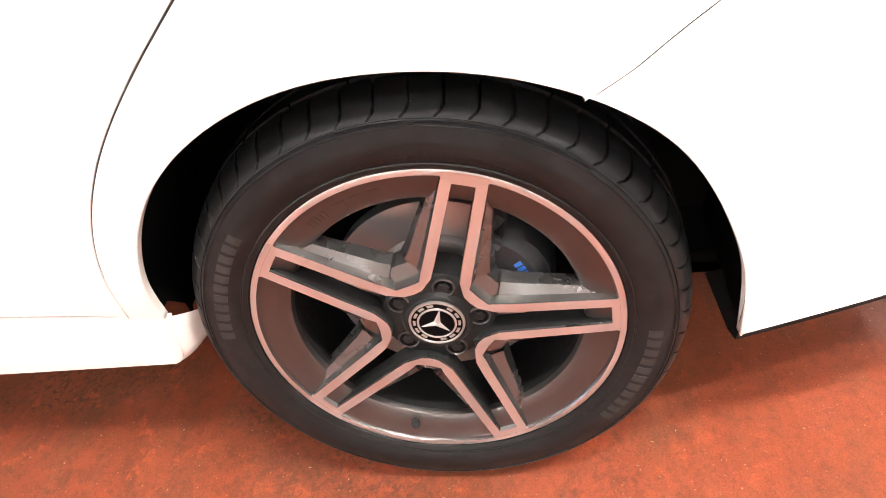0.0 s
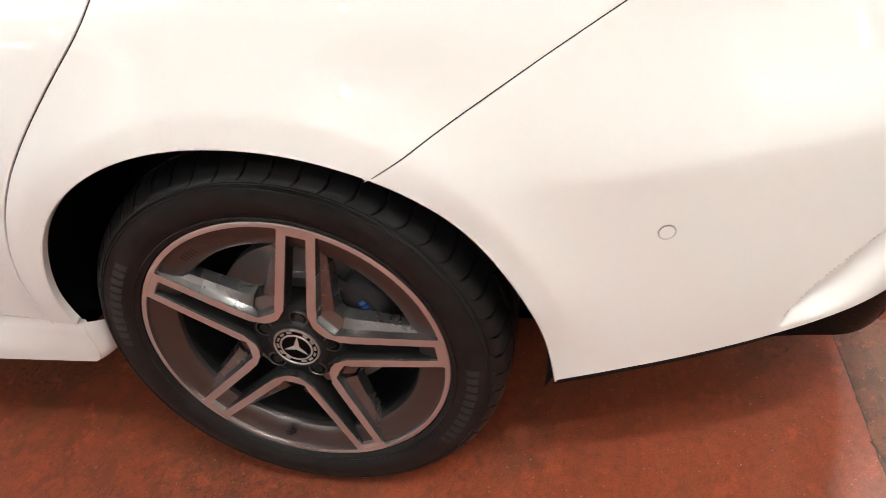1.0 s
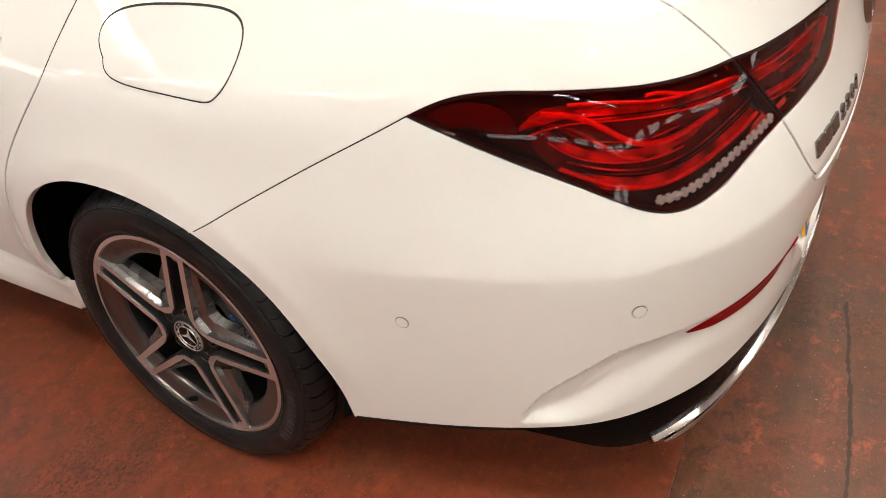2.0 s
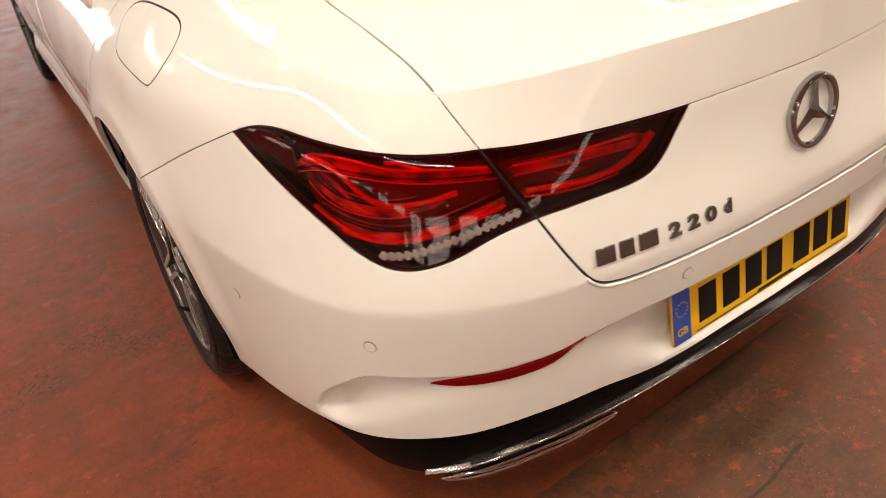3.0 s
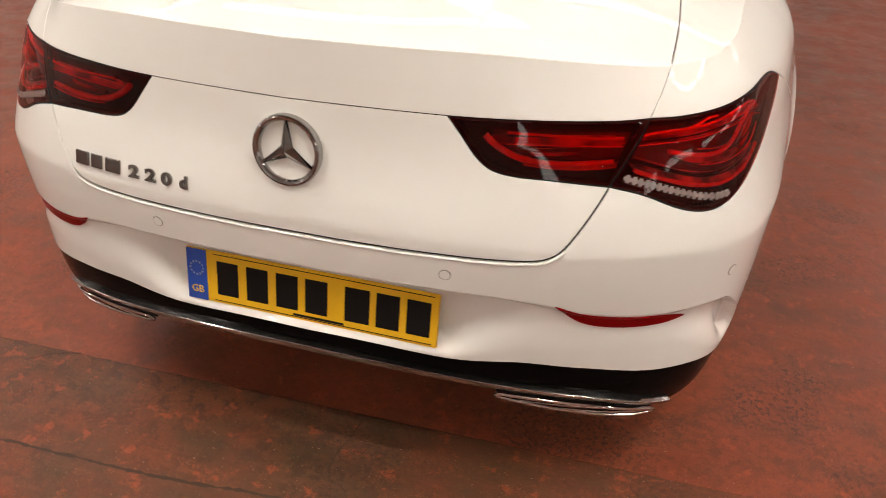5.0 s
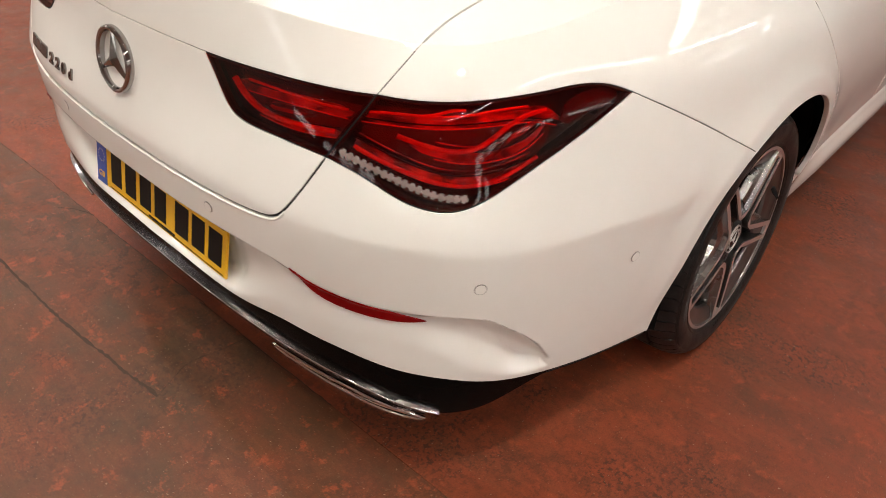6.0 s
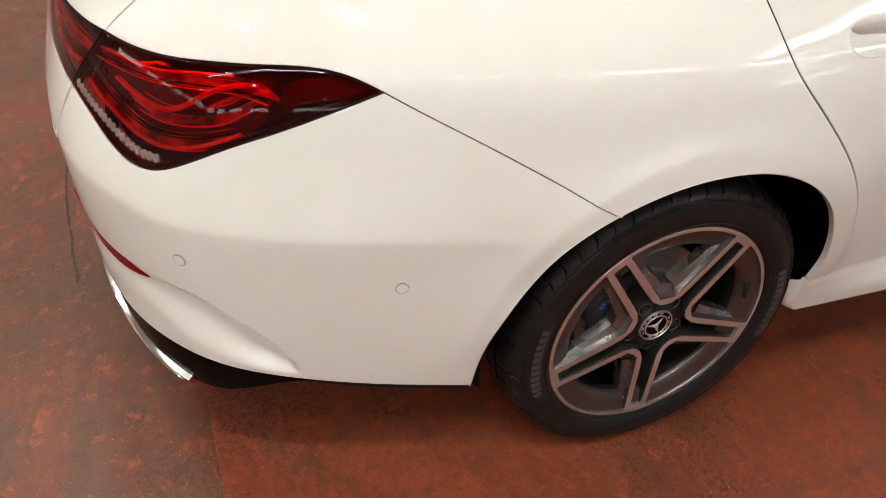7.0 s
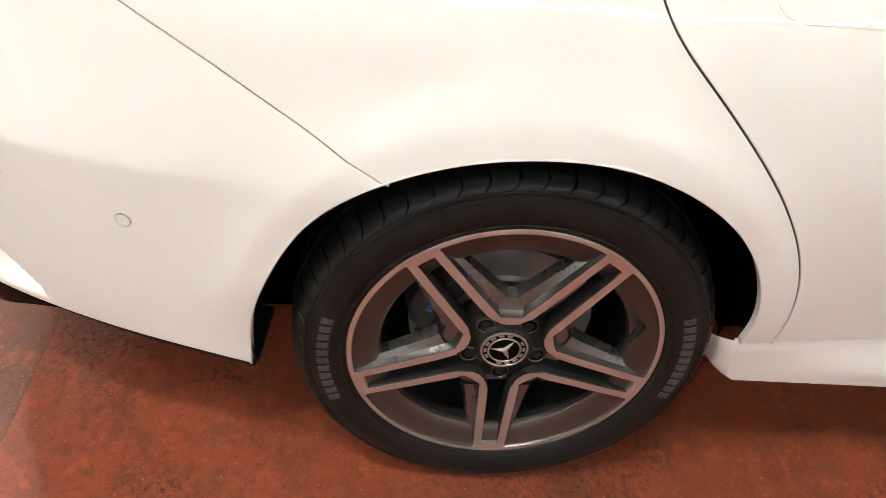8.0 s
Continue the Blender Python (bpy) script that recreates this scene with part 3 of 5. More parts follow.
for side in (1, -1):
    # quarter panel with the flare of the wheel opening
    top = np.array([(u, float(TOP(u))) for u in np.linspace(.665, 1.712, 120)])
    flank = loop(flip(ARCH_FRONT[::-1], side), flip(SEAM[::-1], side), flip(LAMP_TOP, side), flip(LID_SIDE, side), flip(top, side), flip(DOOR, side))
    edge_xy = np.array([(p[0], p[1]) for p in skin(top[:, 0], top[:, 1])])
    shelf = loop(flip(LID_TOP[::-1], side), flip(edge_xy, side), flip(dense([(edge_xy[-1][0], edge_xy[-1][1]), (.66, .10), (.60, -.10), (.577, -.30), (.575, -.43)]), side))
    sheet("quarter_panel", [patch(skin, flank, .012, gap=np.where((np.abs(flank[:, 1] - TOP(np.abs(flank[:, 0]))) < .003) & (np.abs(flank[:, 0]) > .68), -.0002, .0018), extra=np.stack([side * (ARCH_U + np.outer((.375, .385, .395, .405, .413, .42, .43, .445), np.cos(np.linspace(.05, 3.09, 150))).ravel()),
                            .325 + np.outer((.375, .385, .395, .405, .413, .42, .43, .445), np.sin(np.linspace(.05, 3.09, 150))).ravel()], 1)),
                            patch(deck, shelf, .014, gap=lid_gap(shelf), depth=.008)], PAINT, car, "white quarter panel over the rear wheel")
    # doors, front wing and nose
    def run(a, b, upper=True):
        u = np.linspace(a, b, max(2, int(abs(b - a) / .02)))
        return np.stack([u, TOP(u) if upper else np.full_like(u, .36)], 1)
    rear_door = sheet("rear_door", [patch(skin, flip(loop(DOOR, run(2.046, U_MID, False), run(U_MID, 1.712)), side), .02, gap=.0030)], PAINT, car, "white rear door")
    front_door = sheet("front_door", [patch(skin, flip(loop(run(U_MID, U_FRONT, False), run(U_FRONT, U_MID)), side), .03)], PAINT, car)
    uf = u_at(y=2.729)
    hoop = [(uf - .37 * math.cos(a), .325 + .36 * math.sin(a)) for a in np.linspace(.1, math.pi - .1, 40)]
    u_end = float(_s[-1])
    sheet("front_wing", [patch(skin, flip(loop(run(U_FRONT, uf - .37, False), hoop, [(uf + .37, .25), (u_end - .75, .25)], run(u_end - .75, U_FRONT)), side), .03)], PAINT, car)
    # sill skirt under the doors
    sill = loop([(2.3, .3535), (3.0, .350), (uf - .40, .350), (uf - .40, .245), (3.0, .243), (2.3, .244)], SKIRT_EDGE[::-1])
    sheet("sill_skirt", [patch(skirt, flip(sill, side), .015, off=-.003, depth=.008)], PAINT, car, "white side skirt")
    # pull handle and its bowl
    hz = .868
    cup = loop([(1.905 + .04 * math.cos(a), hz - .006 + .026 * math.sin(a)) for a in np.linspace(math.pi / 2, 3 * math.pi / 2, 14)], [(2.05 + .04 * math.cos(a), hz - .006 + .026 * math.sin(a)) for a in np.linspace(-math.pi / 2, math.pi / 2, 14)])
    sheet("handle_bowl", [patch(skin, flip(cup, side), .008, off=.0008, gap=0, depth=.002)], PAINT, rear_door)
    bar = bmesh.new()
    rows = []
    for k, u in enumerate(np.linspace(1.866, 2.10, 25)):
        w = min(1, math.sqrt(max(0.03, min(k, 24 - k) / 2.2)))
        c, nn = skin(side * u, hz + .008, 0), normal_of(skin, np.array([[side * u, hz]]), 0)[0]
        nn = Vector(nn if nn[0] * side > 0 else -nn)
        upv = Vector((0, 0, 1))
        rows.append([bar.verts.new(Vector(c) + nn * (.008 + .012 * w * math.cos(a)) + upv * (.018 * w * math.sin(a))) for a in np.linspace(0, 2 * math.pi, 15)[:-1]])
    for p, q in zip(rows, rows[1:]):
        for i in range(14):
            bar.faces.new((p[i], p[(i + 1) % 14], q[(i + 1) % 14], q[i]))
    bar.faces.new(rows[0]), bar.faces.new(rows[-1])
    part("door_handle", bar, PAINT, rear_door)
sheet("nose", [patch(skin, loop([(u_end - .75, .25), (u_end, .22)], np.stack([np.linspace(u_end, u_end - .75, 30), TOP(np.linspace(u_end, u_end - .75, 30))], 1)), .03, gap=0),
               patch(skin, flip(loop([(u_end - .75, .25), (u_end, .22)], np.stack([np.linspace(u_end, u_end - .75, 30), TOP(np.linspace(u_end, u_end - .75, 30))], 1)), -1), .03, gap=0)], PAINT, car)


def upper(name, outline, mat, label=""):
    return sheet(name, [patch(deck, loop(outline), .03, gap=.002, depth=.008)], mat, car, label)


def rim_xy(y, share):
    return float(np.interp(y, _edge[_order, 1], _edge[_order, 0])) * share


def side_line(ys, share):
    return [(rim_xy(y, share), y) for y in ys]


def glazed(name, ys, lo, hi, mat, label=""):
    for s in (1, -1):
        upper(name, flip(np.array(side_line(ys, lo) + side_line(ys[::-1], hi)), s), mat, label)


def across(name, ys, share, mat, label=""):
    line = np.array(side_line(ys, share))
    upper(name, np.r_[line, flip(line[::-1], -1)], mat, label)


across("rear_window", np.linspace(-.40, .34, 14), .70, GLASS_DARK, "dark tinted rear window")
across("roof", np.linspace(.345, 1.50, 24), .70, PAINT)
across("windscreen", np.linspace(1.505, 2.30, 14), .72, GLASS_DARK)
across("bonnet", np.linspace(2.305, 3.58, 24), .97, PAINT)
glazed("side_window", np.linspace(.16, 2.1, 36), .765, .985, GLASS_DARK, "dark side window")
glazed("roof_pillar", np.linspace(.12, 2.30, 40), .705, .76, BLACK_GLOSS)

# dark rods added behind the shut lines, standing in for the gaps' shade
def shade_gap(surf, line, off=-.009, radius=.0065):
    part("gap_shade_rod", tube(surf(line[:, 0], line[:, 1], off), radius, 6), GAP_SHADE, car)


shade_gap(skin, both(LID_LOW))
shade_gap(skin, both(CREASE))
for side in (1, -1):
    for line in (SEAM, DOOR, LID_SIDE[:-2], LAMP_TOP, LAMP_LOW, INNER_LOW, INNER_TOP, LAMP_SPLIT):
        shade_gap(skin, flip(line, side))
    shade_gap(deck, flip(LID_TOP[5:], side), -.013)
    # rounded end of the skirt, turned in behind the wheel
    cap = bmesh.new()
    rows = []
    edge = SKIRT_EDGE
    outline = skirt(side * (edge[:, 0] + .008), edge[:, 1], -.0034)
    for w in np.linspace(0, 1, 10):
        turn_in, height = 1 - math.cos(w * math.pi / 2), (outline[:, 2] - .248) / .107
        rows.append([cap.verts.new((c[0] - side * .072 * turn_in, c[1] - .034 * math.sin(w * math.pi / 2), c[2] - .045 * h * turn_in + .012 * (1 - h) * turn_in)) for c, h in zip(outline, height)])
    for p, q in zip(rows, rows[1:]):
        for i in range(len(edge) - 1):
            cap.faces.new((p[i], p[i + 1], q[i + 1], q[i]))
    part("skirt_end", cap, PAINT, car)
    # rolled lip of the wheel opening
    lip = (1.63, .325) + (ARCH[::2] - (1.63, .325)) * 1.007
    part("arch_lip", tube(skin(side * lip[:, 0], lip[:, 1], -.0012), .0018, 8), PAINT, car)
    # folded lower edge of the bumper with its dark lining
    low = BUMPER_LOW[BUMPER_LOW[:, 0] > .93]
    bm = bmesh.new()
    rows = [[bm.verts.new(v) for v in skin(side * low[:, 0], low[:, 1] + dz, off)] for dz, off in ((.004, -.005), (-.015, -.006), (-.021, -.030), (0, -.12))]
    for p, q in zip(rows, rows[1:]):
        for i in range(len(low) - 1):
            bm.faces.new((p[i], p[i + 1], q[i + 1], q[i]))
    part("bumper_lining", bm, BLACK, car)

# underside, inner wheel housings
under = bmesh.new()
box(under, (-.70, -.80, .20), (.70, 3.4, .24), .02)
box(under, (-.80, .46, .215), (.80, 2.30, .26), .02)
part("underbody", under, DARK, car)
for y in (0.0, 2.729):
    for side in (1, -1):
        tub = bmesh.new()
        angles = np.linspace(-.14, math.pi + .18, 40)
        rows = [[tub.verts.new((side * (x - .075 * float(ease(.16, -.05, a))), y + r * math.cos(a), .325 + r * math.sin(a))) for a in angles] for x, r in ((.874, .372), (.84, .390), (.60, .395), (.58, .02))]
        for p, q in zip(rows, rows[1:]):
            for i in range(len(angles) - 1):
                tub.faces.new((p[i], p[i + 1], q[i + 1], q[i]))
        part("wheel_housing", tub, DARK, car)

# black lower apron, chrome blade and tailpipe trims
BLADE = dense([(0, .330), (.20, .326), (.385, .315), (.553, .300), (.66, .276), (.745, .246)])
APRON_LOW = np.r_[BLADE - (0, .002), dense([(.745, .244), (.83, .258), (.90, .285), (.985, .306)])[1:]]
_upper_edge = BUMPER_LOW[BUMPER_LOW[:, 0] < .99]
sheet("apron", [patch(skin, loop(both(_upper_edge) - (0, .003), APRON_LOW[::-1], flip(APRON_LOW, -1)),
                      .012, off=-.004, gap=.0005, depth=.05)], BLACK_GLOSS, car, "gloss black diffuser apron")


def band(line, half, off, bulge):
    """A rounded strip along a line of the skin, ends closed."""
    bm = bmesh.new()
    rows = []
    side_n = normal_of(skin, line, 0)
    for (u, z), nn in zip(line, side_n):
        c = skin(u, z, off)
        nn = nn if nn @ (c - np.array([0, .8, .45])) > 0 else -nn
        d = np.array([0, 0, 1.0]) - nn * nn[2]
        d /= np.linalg.norm(d)
        rows.append([bm.verts.new(c + d * half * a + nn * (b + .0028 * a)) for a, b in ((-1, -.012), (-1, 0), (-.92, bulge * .8), (-.5, bulge), (.5, bulge), (.92, bulge * .8), (1, 0), (1, -.012))])
    for p, q in zip(rows, rows[1:]):
        for i in range(7):
            bm.faces.new((p[i], p[i + 1], q[i + 1], q[i]))
    bm.faces.new(rows[0]), bm.faces.new(rows[-1])
    return bm


part("chrome_blade", band(both(BLADE), .0112, .002, .0018), SATIN, car, "chrome strip along the lower bumper edge")
for side in (1, -1):
    slot = np.array([(.39, .296), (.47, .290), (.57, .277), (.66, .256), (.712, .236), (.703, .229), (.64, .236), (.55, .252), (.46, .270), (.385, .286)])
    ring = spline(np.arange(len(slot) + 1), np.r_[slot, slot[:1]])(np.linspace(0, len(slot), 70)[:-1])
    pts = skin(side * ring[:, 0], ring[:, 1], .004)
    trim = part("tailpipe_trim", tube(pts, .0036, 10, True), CHROME, car, "chrome tailpipe surround")
    sheet("insert", [patch(skin, flip(ring, side), .012, off=-.006, gap=0, depth=.02)], BLACK, trim)
    inner = spline(np.arange(len(slot) + 1), np.r_[slot, slot[:1]])(np.linspace(0, len(slot), 60)[:-1])
    inner = inner.mean(0) + (inner - inner.mean(0)) * (.88, .5)
    part("inner_trim", tube(skin(side * inner[:, 0], inner[:, 1], .002), .0025, 8, True), CHROME, trim)


# tail lamps
def guide(line, radius, off, mat, parent, name, side):
    line = dense(line, .006)
    return part(name, tube(skin(side * line[:, 0], line[:, 1], off), radius, 8), mat, parent)


def strap(line, half):
    """The outline of a band along a line, drawn to a point at both ends."""
    line = dense(line, .005)
    w = np.linspace(0, 1, len(line))
    h = half * np.minimum(1, np.minimum(w, 1 - w) * 7 + .25)
    return np.r_[line + np.stack([0 * h, h], 1), (line - np.stack([0 * h, h], 1))[::-1]]


def trough(line, half, off, side):
    """A hollow band along a line of the skin, its rims forward, drawn in at both ends."""
    line = dense(line, .005)
    bm, rows, n = bmesh.new(), [], len(line)
    for i, (u, z) in enumerate(line):
        w = min(1, min(i, n - 1 - i) / n * 8 + .3)
        rows.append([bm.verts.new(skin(side * u, z + half * w * a, off - .007 * (1 - a * a))) for a in (-1, -.75, -.4, 0, .4, .75, 1)])
    for p, q in zip(rows, rows[1:]):
        for k in range(6):
            bm.faces.new((p[k], p[k + 1], q[k + 1], q[k]))
    return bm


def grown(poly, by):
    return inset(poly, -by)


for side in (1, -1):
    lamp = empty("tail_lamp")
    lamp.parent = car
    lamp["label"] = "smoked red wrap-round tail lamp"
    outer = flip(loop(LAMP_TOP, LAMP_SPLIT, LAMP_LOW[::-1]), side)
    inner = flip(loop(INNER_TOP, LAMP_SPLIT, INNER_LOW[::-1]), side)
    sheet("lens", [patch(skin, outer, .010, off=.0005, gap=.0022, depth=.0)], LENS, lamp)
    sheet("lens", [patch(skin, inner, .010, off=.0005, gap=.0022, depth=.0)], LENS, lamp)
    for shape in (outer, inner):
        ring = inset(shape, .0035)
        part("lens_edge", tube(skin(ring[:, 0], ring[:, 1], -.0042), .0030, 8, True), LAMP_DARK, lamp)
    sheet("housing", [patch(skin, outer, .010, off=-.030, gap=-.001, depth=0)], LAMP_DARK, lamp)
    sheet("housing", [patch(skin, inner, .010, off=-.024, gap=-.001, depth=0)], LAMP_DARK, lamp)
    # dim bowls, and the curved red reflector bands before them
    sheet("bowl", [patch(skin, flip(loop(dense([(.945, .819), (.88, .823), (.80, .822), (.70, .819), (.585, .817)]), dense([(.575, .775), (.67, .750), (.724, .735), (.787, .728), (.843, .732), (.90, .745)]), dense([(.90, .745), (.935, .775), (.945, .819)])), side), .008, off=-.024, gap=0, depth=0)], LAMP_FIELD, lamp)
    sheet("bowl", [patch(skin, flip(loop(dense([(.335, .816), (.42, .817), (.50, .816), (.575, .815)]), dense([(.552, .776), (.47, .770), (.40, .772), (.352, .786), (.335, .816)])), side), .008, off=-.020, gap=0, depth=0)], LAMP_FIELD, lamp)
    for line, half, off in (([(.955, .800), (.93, .813), (.887, .817), (.83, .816), (.779, .813), (.706, .808), (.640, .807), (.575, .807)], .0085, -.013),
                            ([(.925, .800), (.90, .785), (.866, .772), (.820, .764), (.767, .763), (.712, .767), (.665, .775)], .0070, -.015),
                            ([(.905, .752), (.865, .742), (.805, .735), (.743, .730), (.686, .738), (.622, .755), (.572, .770)], .0085, -.012),
                            ([(.560, .805), (.494, .806), (.424, .806), (.377, .806), (.330, .806)], .0085, -.012),
                            ([(.490, .792), (.445, .789), (.400, .786)], .0060, -.015),
                            ([(.552, .774), (.489, .771), (.43, .771), (.385, .773)], .0060, -.013)):
        part("reflector", trough(line, half, off, side), LAMP_RED, lamp)
    sheet("side_marker", [patch(skin, flip(strap([(1.075, .817), (1.03, .818), (.985, .812), (.955, .800)], .0140), side), .006, off=-.012, gap=0, depth=.004)], LAMP_MAROON, lamp)
    # light guides: the hooked line and its echoes
    guide([(.925, .819), (.880, .815), (.845, .803), (.807, .785), (.776, .775), (.736, .772), (.690, .777), (.645, .786)], .0040, -.010, LAMP_BRIGHT, lamp, "light_guide", side)
    guide([(.940, .810), (.895, .803), (.850, .785), (.815, .766), (.776, .758), (.730, .758)], .0030, -.012, LAMP_RED, lamp, "light_guide", side)
    guide([(.890, .829), (.83, .828), (.779, .823), (.706, .817), (.640, .816), (.575, .813)], .0022, -.007, LAMP_BRIGHT, lamp, "light_guide", side)
    guide([(.900, .758), (.854, .742), (.805, .730), (.743, .726), (.686, .735), (.622, .751), (.575, .766)], .0032, -.007, LAMP_BRIGHT, lamp, "light_guide", side)
    guide([(.762, .827), (.735, .826), (.710, .820), (.685, .816)], .0026, -.008, LAMP_BRIGHT, lamp, "light_guide", side)
    guide([(.326, .811), (.337, .801), (.357, .789), (.376, .781), (.400, .776)], .0055, -.010, LAMP_BRIGHT, lamp, "light_guide", side)
    guide([(.400, .776), (.447, .7735), (.489, .776), (.538, .778)], .0042, -.009, LAMP_BRIGHT, lamp, "light_guide", side)
    guide([(.555, .812), (.494, .812), (.424, .815), (.360, .817)], .0022, -.007, LAMP_BRIGHT, lamp, "light_guide", side)
    # fine ribs that follow the hooked bands
    for line, shifts in (([(.940, .806), (.90, .816), (.85, .818), (.779, .815), (.706, .810), (.640, .809), (.580, .809)], (-.0095, -.005, .0045)),
                         ([(.915, .796), (.885, .780), (.850, .771), (.805, .766), (.76, .764), (.71, .768)], (-.0075, .0075, .0145)),
                         ([(.890, .750), (.843, .740), (.787, .733), (.735, .732), (.686, .739), (.63, .754), (.578, .769)], (-.008, .007, .013)),
                         ([(.555, .806), (.494, .807), (.424, .807), (.360, .806)], (-.0065, .005)),
                         ([(.545, .776), (.489, .772), (.43, .772), (.39, .775)], (-.005, .008))):
        for k, dz in enumerate(shifts):
            guide([(u, z + dz) for u, z in line], .0012, -.008 - .002 * k, (LAMP_BRIGHT, LAMP_DARK, LAMP_RED)[k], lamp, "rib", side)
    # clear prism strip along the lower edge
    strip = dense([(.768, .7125), (.735, .7125), (.708, .7165), (.650, .7320), (.598, .7470), (.556, .7585)], .0016)
    for k in range(18):
        u, z = strip[int((k + .5) / 18 * (len(strip) - 1))]
        c, nn = skin(side * u, z, .0012), normal_of(skin, np.array([[side * u, z]]), 0)[0]
        lump = bmesh.new()
        bmesh.ops.create_cube(lump, size=2)
        bmesh.ops.bevel(lump, geom=list(lump.edges), offset=.55, segments=3, affect="EDGES")
        d = Vector(skin(side * (u - .004), z + .001, 0)) - Vector(skin(side * (u + .004), z - .001, 0))
        d.normalize()
        nn = Vector(nn if nn[1] < 0 else -nn)
        up = nn.cross(d) if nn.cross(d).z > 0 else d.cross(nn)
        up.normalize()
        turn = Matrix((d, up, nn)).transposed().to_4x4()
        bmesh.ops.transform(lump, matrix=Matrix.Translation(c) @ turn @ Matrix.Diagonal((.0066, .0064, .0018, 1)), verts=lump.verts)
        part("prism", lump, LAMP_CLEAR, lamp)


# reflectors, sensors, fuel flap
for side in (1, -1):
    top, low = dense([(.468, .530), (.51, .514), (.56, .507), (.62, .502), (.68, .496), (.712, .487)], .006), dense([(.712, .487), (.67, .483), (.62, .482), (.56, .486), (.51, .498), (.468, .530)], .006)
    sheet("reflector_strip", [patch(skin, flip(loop(top, low), side), .006, off=.003, gap=0, depth=.008)], RED_REFLECT, car, "red reflector strip in the bumper")
    for u, z in ((.277, .575), (.797, .564), (1.128, .523)):
        circle = np.array([(side * u + .0098 * math.cos(a), z + .0098 * math.sin(a)) for a in np.linspace(0, 2 * math.pi, 33)[:-1]])
        sensor = sheet("parking_sensor", [patch(skin, circle, .005, off=.0013, gap=0, depth=.001)], SENSOR_GAP, car, "white painted parking sensor")
        sheet("cap", [patch(skin, inset(circle, .0009), .004, off=.0016, gap=0, depth=.001)], PAINT, sensor)
flap = [(1.36 + (u - 1.36) * .85, z + (.005 if z < .87 else 0)) for u, z in [(1.655, .862), (1.640, .846), (1.590, .835), (1.50, .829), (1.425, .823), (1.395, .826), (1.372, .845), (1.358, .880), (1.362, .905), (1.395, .922), (1.48, .929), (1.60, .926), (1.668, .913), (1.680, .890)]]
_ring = spline(np.arange(len(flap) + 1), np.r_[flap, flap[:1]])(np.linspace(0, len(flap), 150)[:-1])
# dark sheet just larger than the flap, standing in for its gap's shade
gap_ring = sheet("fuel_flap", [patch(skin, flip(grown(_ring, .0016), -1), .012, off=.0007, gap=0, depth=0)], GAP_SHADE, car, "white fuel filler flap, closed")
sheet("flap_skin", [patch(skin, flip(_ring, -1), .010, off=.0017, gap=.0016, depth=.001)], PAINT, gap_ring)

# badge on the boot: a bright ring with three arms
badge = empty("badge")
badge.parent = car
badge.matrix_basis = pose(0, -1.0005, .757, -9, 0, 0)
badge["label"] = "round chrome badge on the boot lid"
ring = bmesh.new()
rows = []
for i in range(72):
    a = 2 * math.pi * i / 72
    rows.append([ring.verts.new(((.0555 + dr) * math.cos(a), y, (.0555 + dr) * math.sin(a))) for dr, y in ((-.0055, .006), (-.0055, -.003), (-.003, -.0065), (.001, -.0075), (.004, -.006), (.0058, -.002), (.0058, .006))])
for i in range(72):
    p, q = rows[i], rows[(i + 1) % 72]
    for k in range(6):
        ring.faces.new((p[k], p[k + 1], q[k + 1], q[k]))
part("ring", ring, BADGE, badge)
for k in range(3):
    arm = bmesh.new()
    tip, base, peak = .052, .004, -.010
    vs = [arm.verts.new(v) for v in ((0, -.004, tip), (-.0125, 0, base - .006), (.0125, 0, base - .006), (0, peak, 0), (-.0022, 0, tip), (.0022, 0, tip))]
    for f in ((0, 4, 1, 3), (0, 3, 2, 5), (4, 0, 5), (1, 4, 5, 2), (3, 1, 2)):
        arm.faces.new([vs[i] for i in f])
    part("arm", arm, BADGE, badge, m=pose(0, 0, 0, 0, 120 * k, 0), angle=10)

# model designation: chrome bars for its name, then the engine's figures
word = empty("model_designation")
word.parent = car
word["label"] = "row of small chrome characters on the boot lid"
for a, b, h in ((-.452, -.419, .0225), (-.413, -.386, .0225), (-.378, -.343, .0225)):
    low = .6585
    cell = loop([(a + .0015, low), (b - .002, low), (b - .002, low + h), (a + .0015, low + h)])
    fine = np.concatenate([np.linspace(cell[i], cell[(i + 1) % 4], 6)[:-1] for i in range(4)])
    sheet("bar", [patch(skin, fine, .008, off=.0042, gap=0, depth=.004)], DARK_CHROME, word)
for char, a, b, h in (("2", -.327, -.296, .0215), ("2", -.290, -.259, .0215), ("0", -.254, -.225, .0215), ("d", -.214, -.193, .0215)):
    figure = bpy.data.curves.new("figure", "FONT")
    figure.body, figure.size, figure.align_x, figure.extrude, figure.offset, figure.bevel_depth = char, .0305, "CENTER", .0016, .0011, .0003
    figure.materials.append(DARK_CHROME)
    across_ = Vector(skin(b, .669, 0) - skin(a, .669, 0)).normalized()
    up_ = Vector(skin((a + b) / 2, .680, 0) - skin((a + b) / 2, .658, 0)).normalized()
    out_ = across_.cross(up_).normalized()
    wide = {"2": 1.45, "0": 1.40, "d": 1.05}[char]
    put("figure", figure, word, m=Matrix.Translation(skin((a + b) / 2, .6585, .0022)) @ Matrix((across_, out_.cross(across_), out_)).transposed().to_4x4() @ Matrix.Diagonal((wide, 1, 1, 1)))

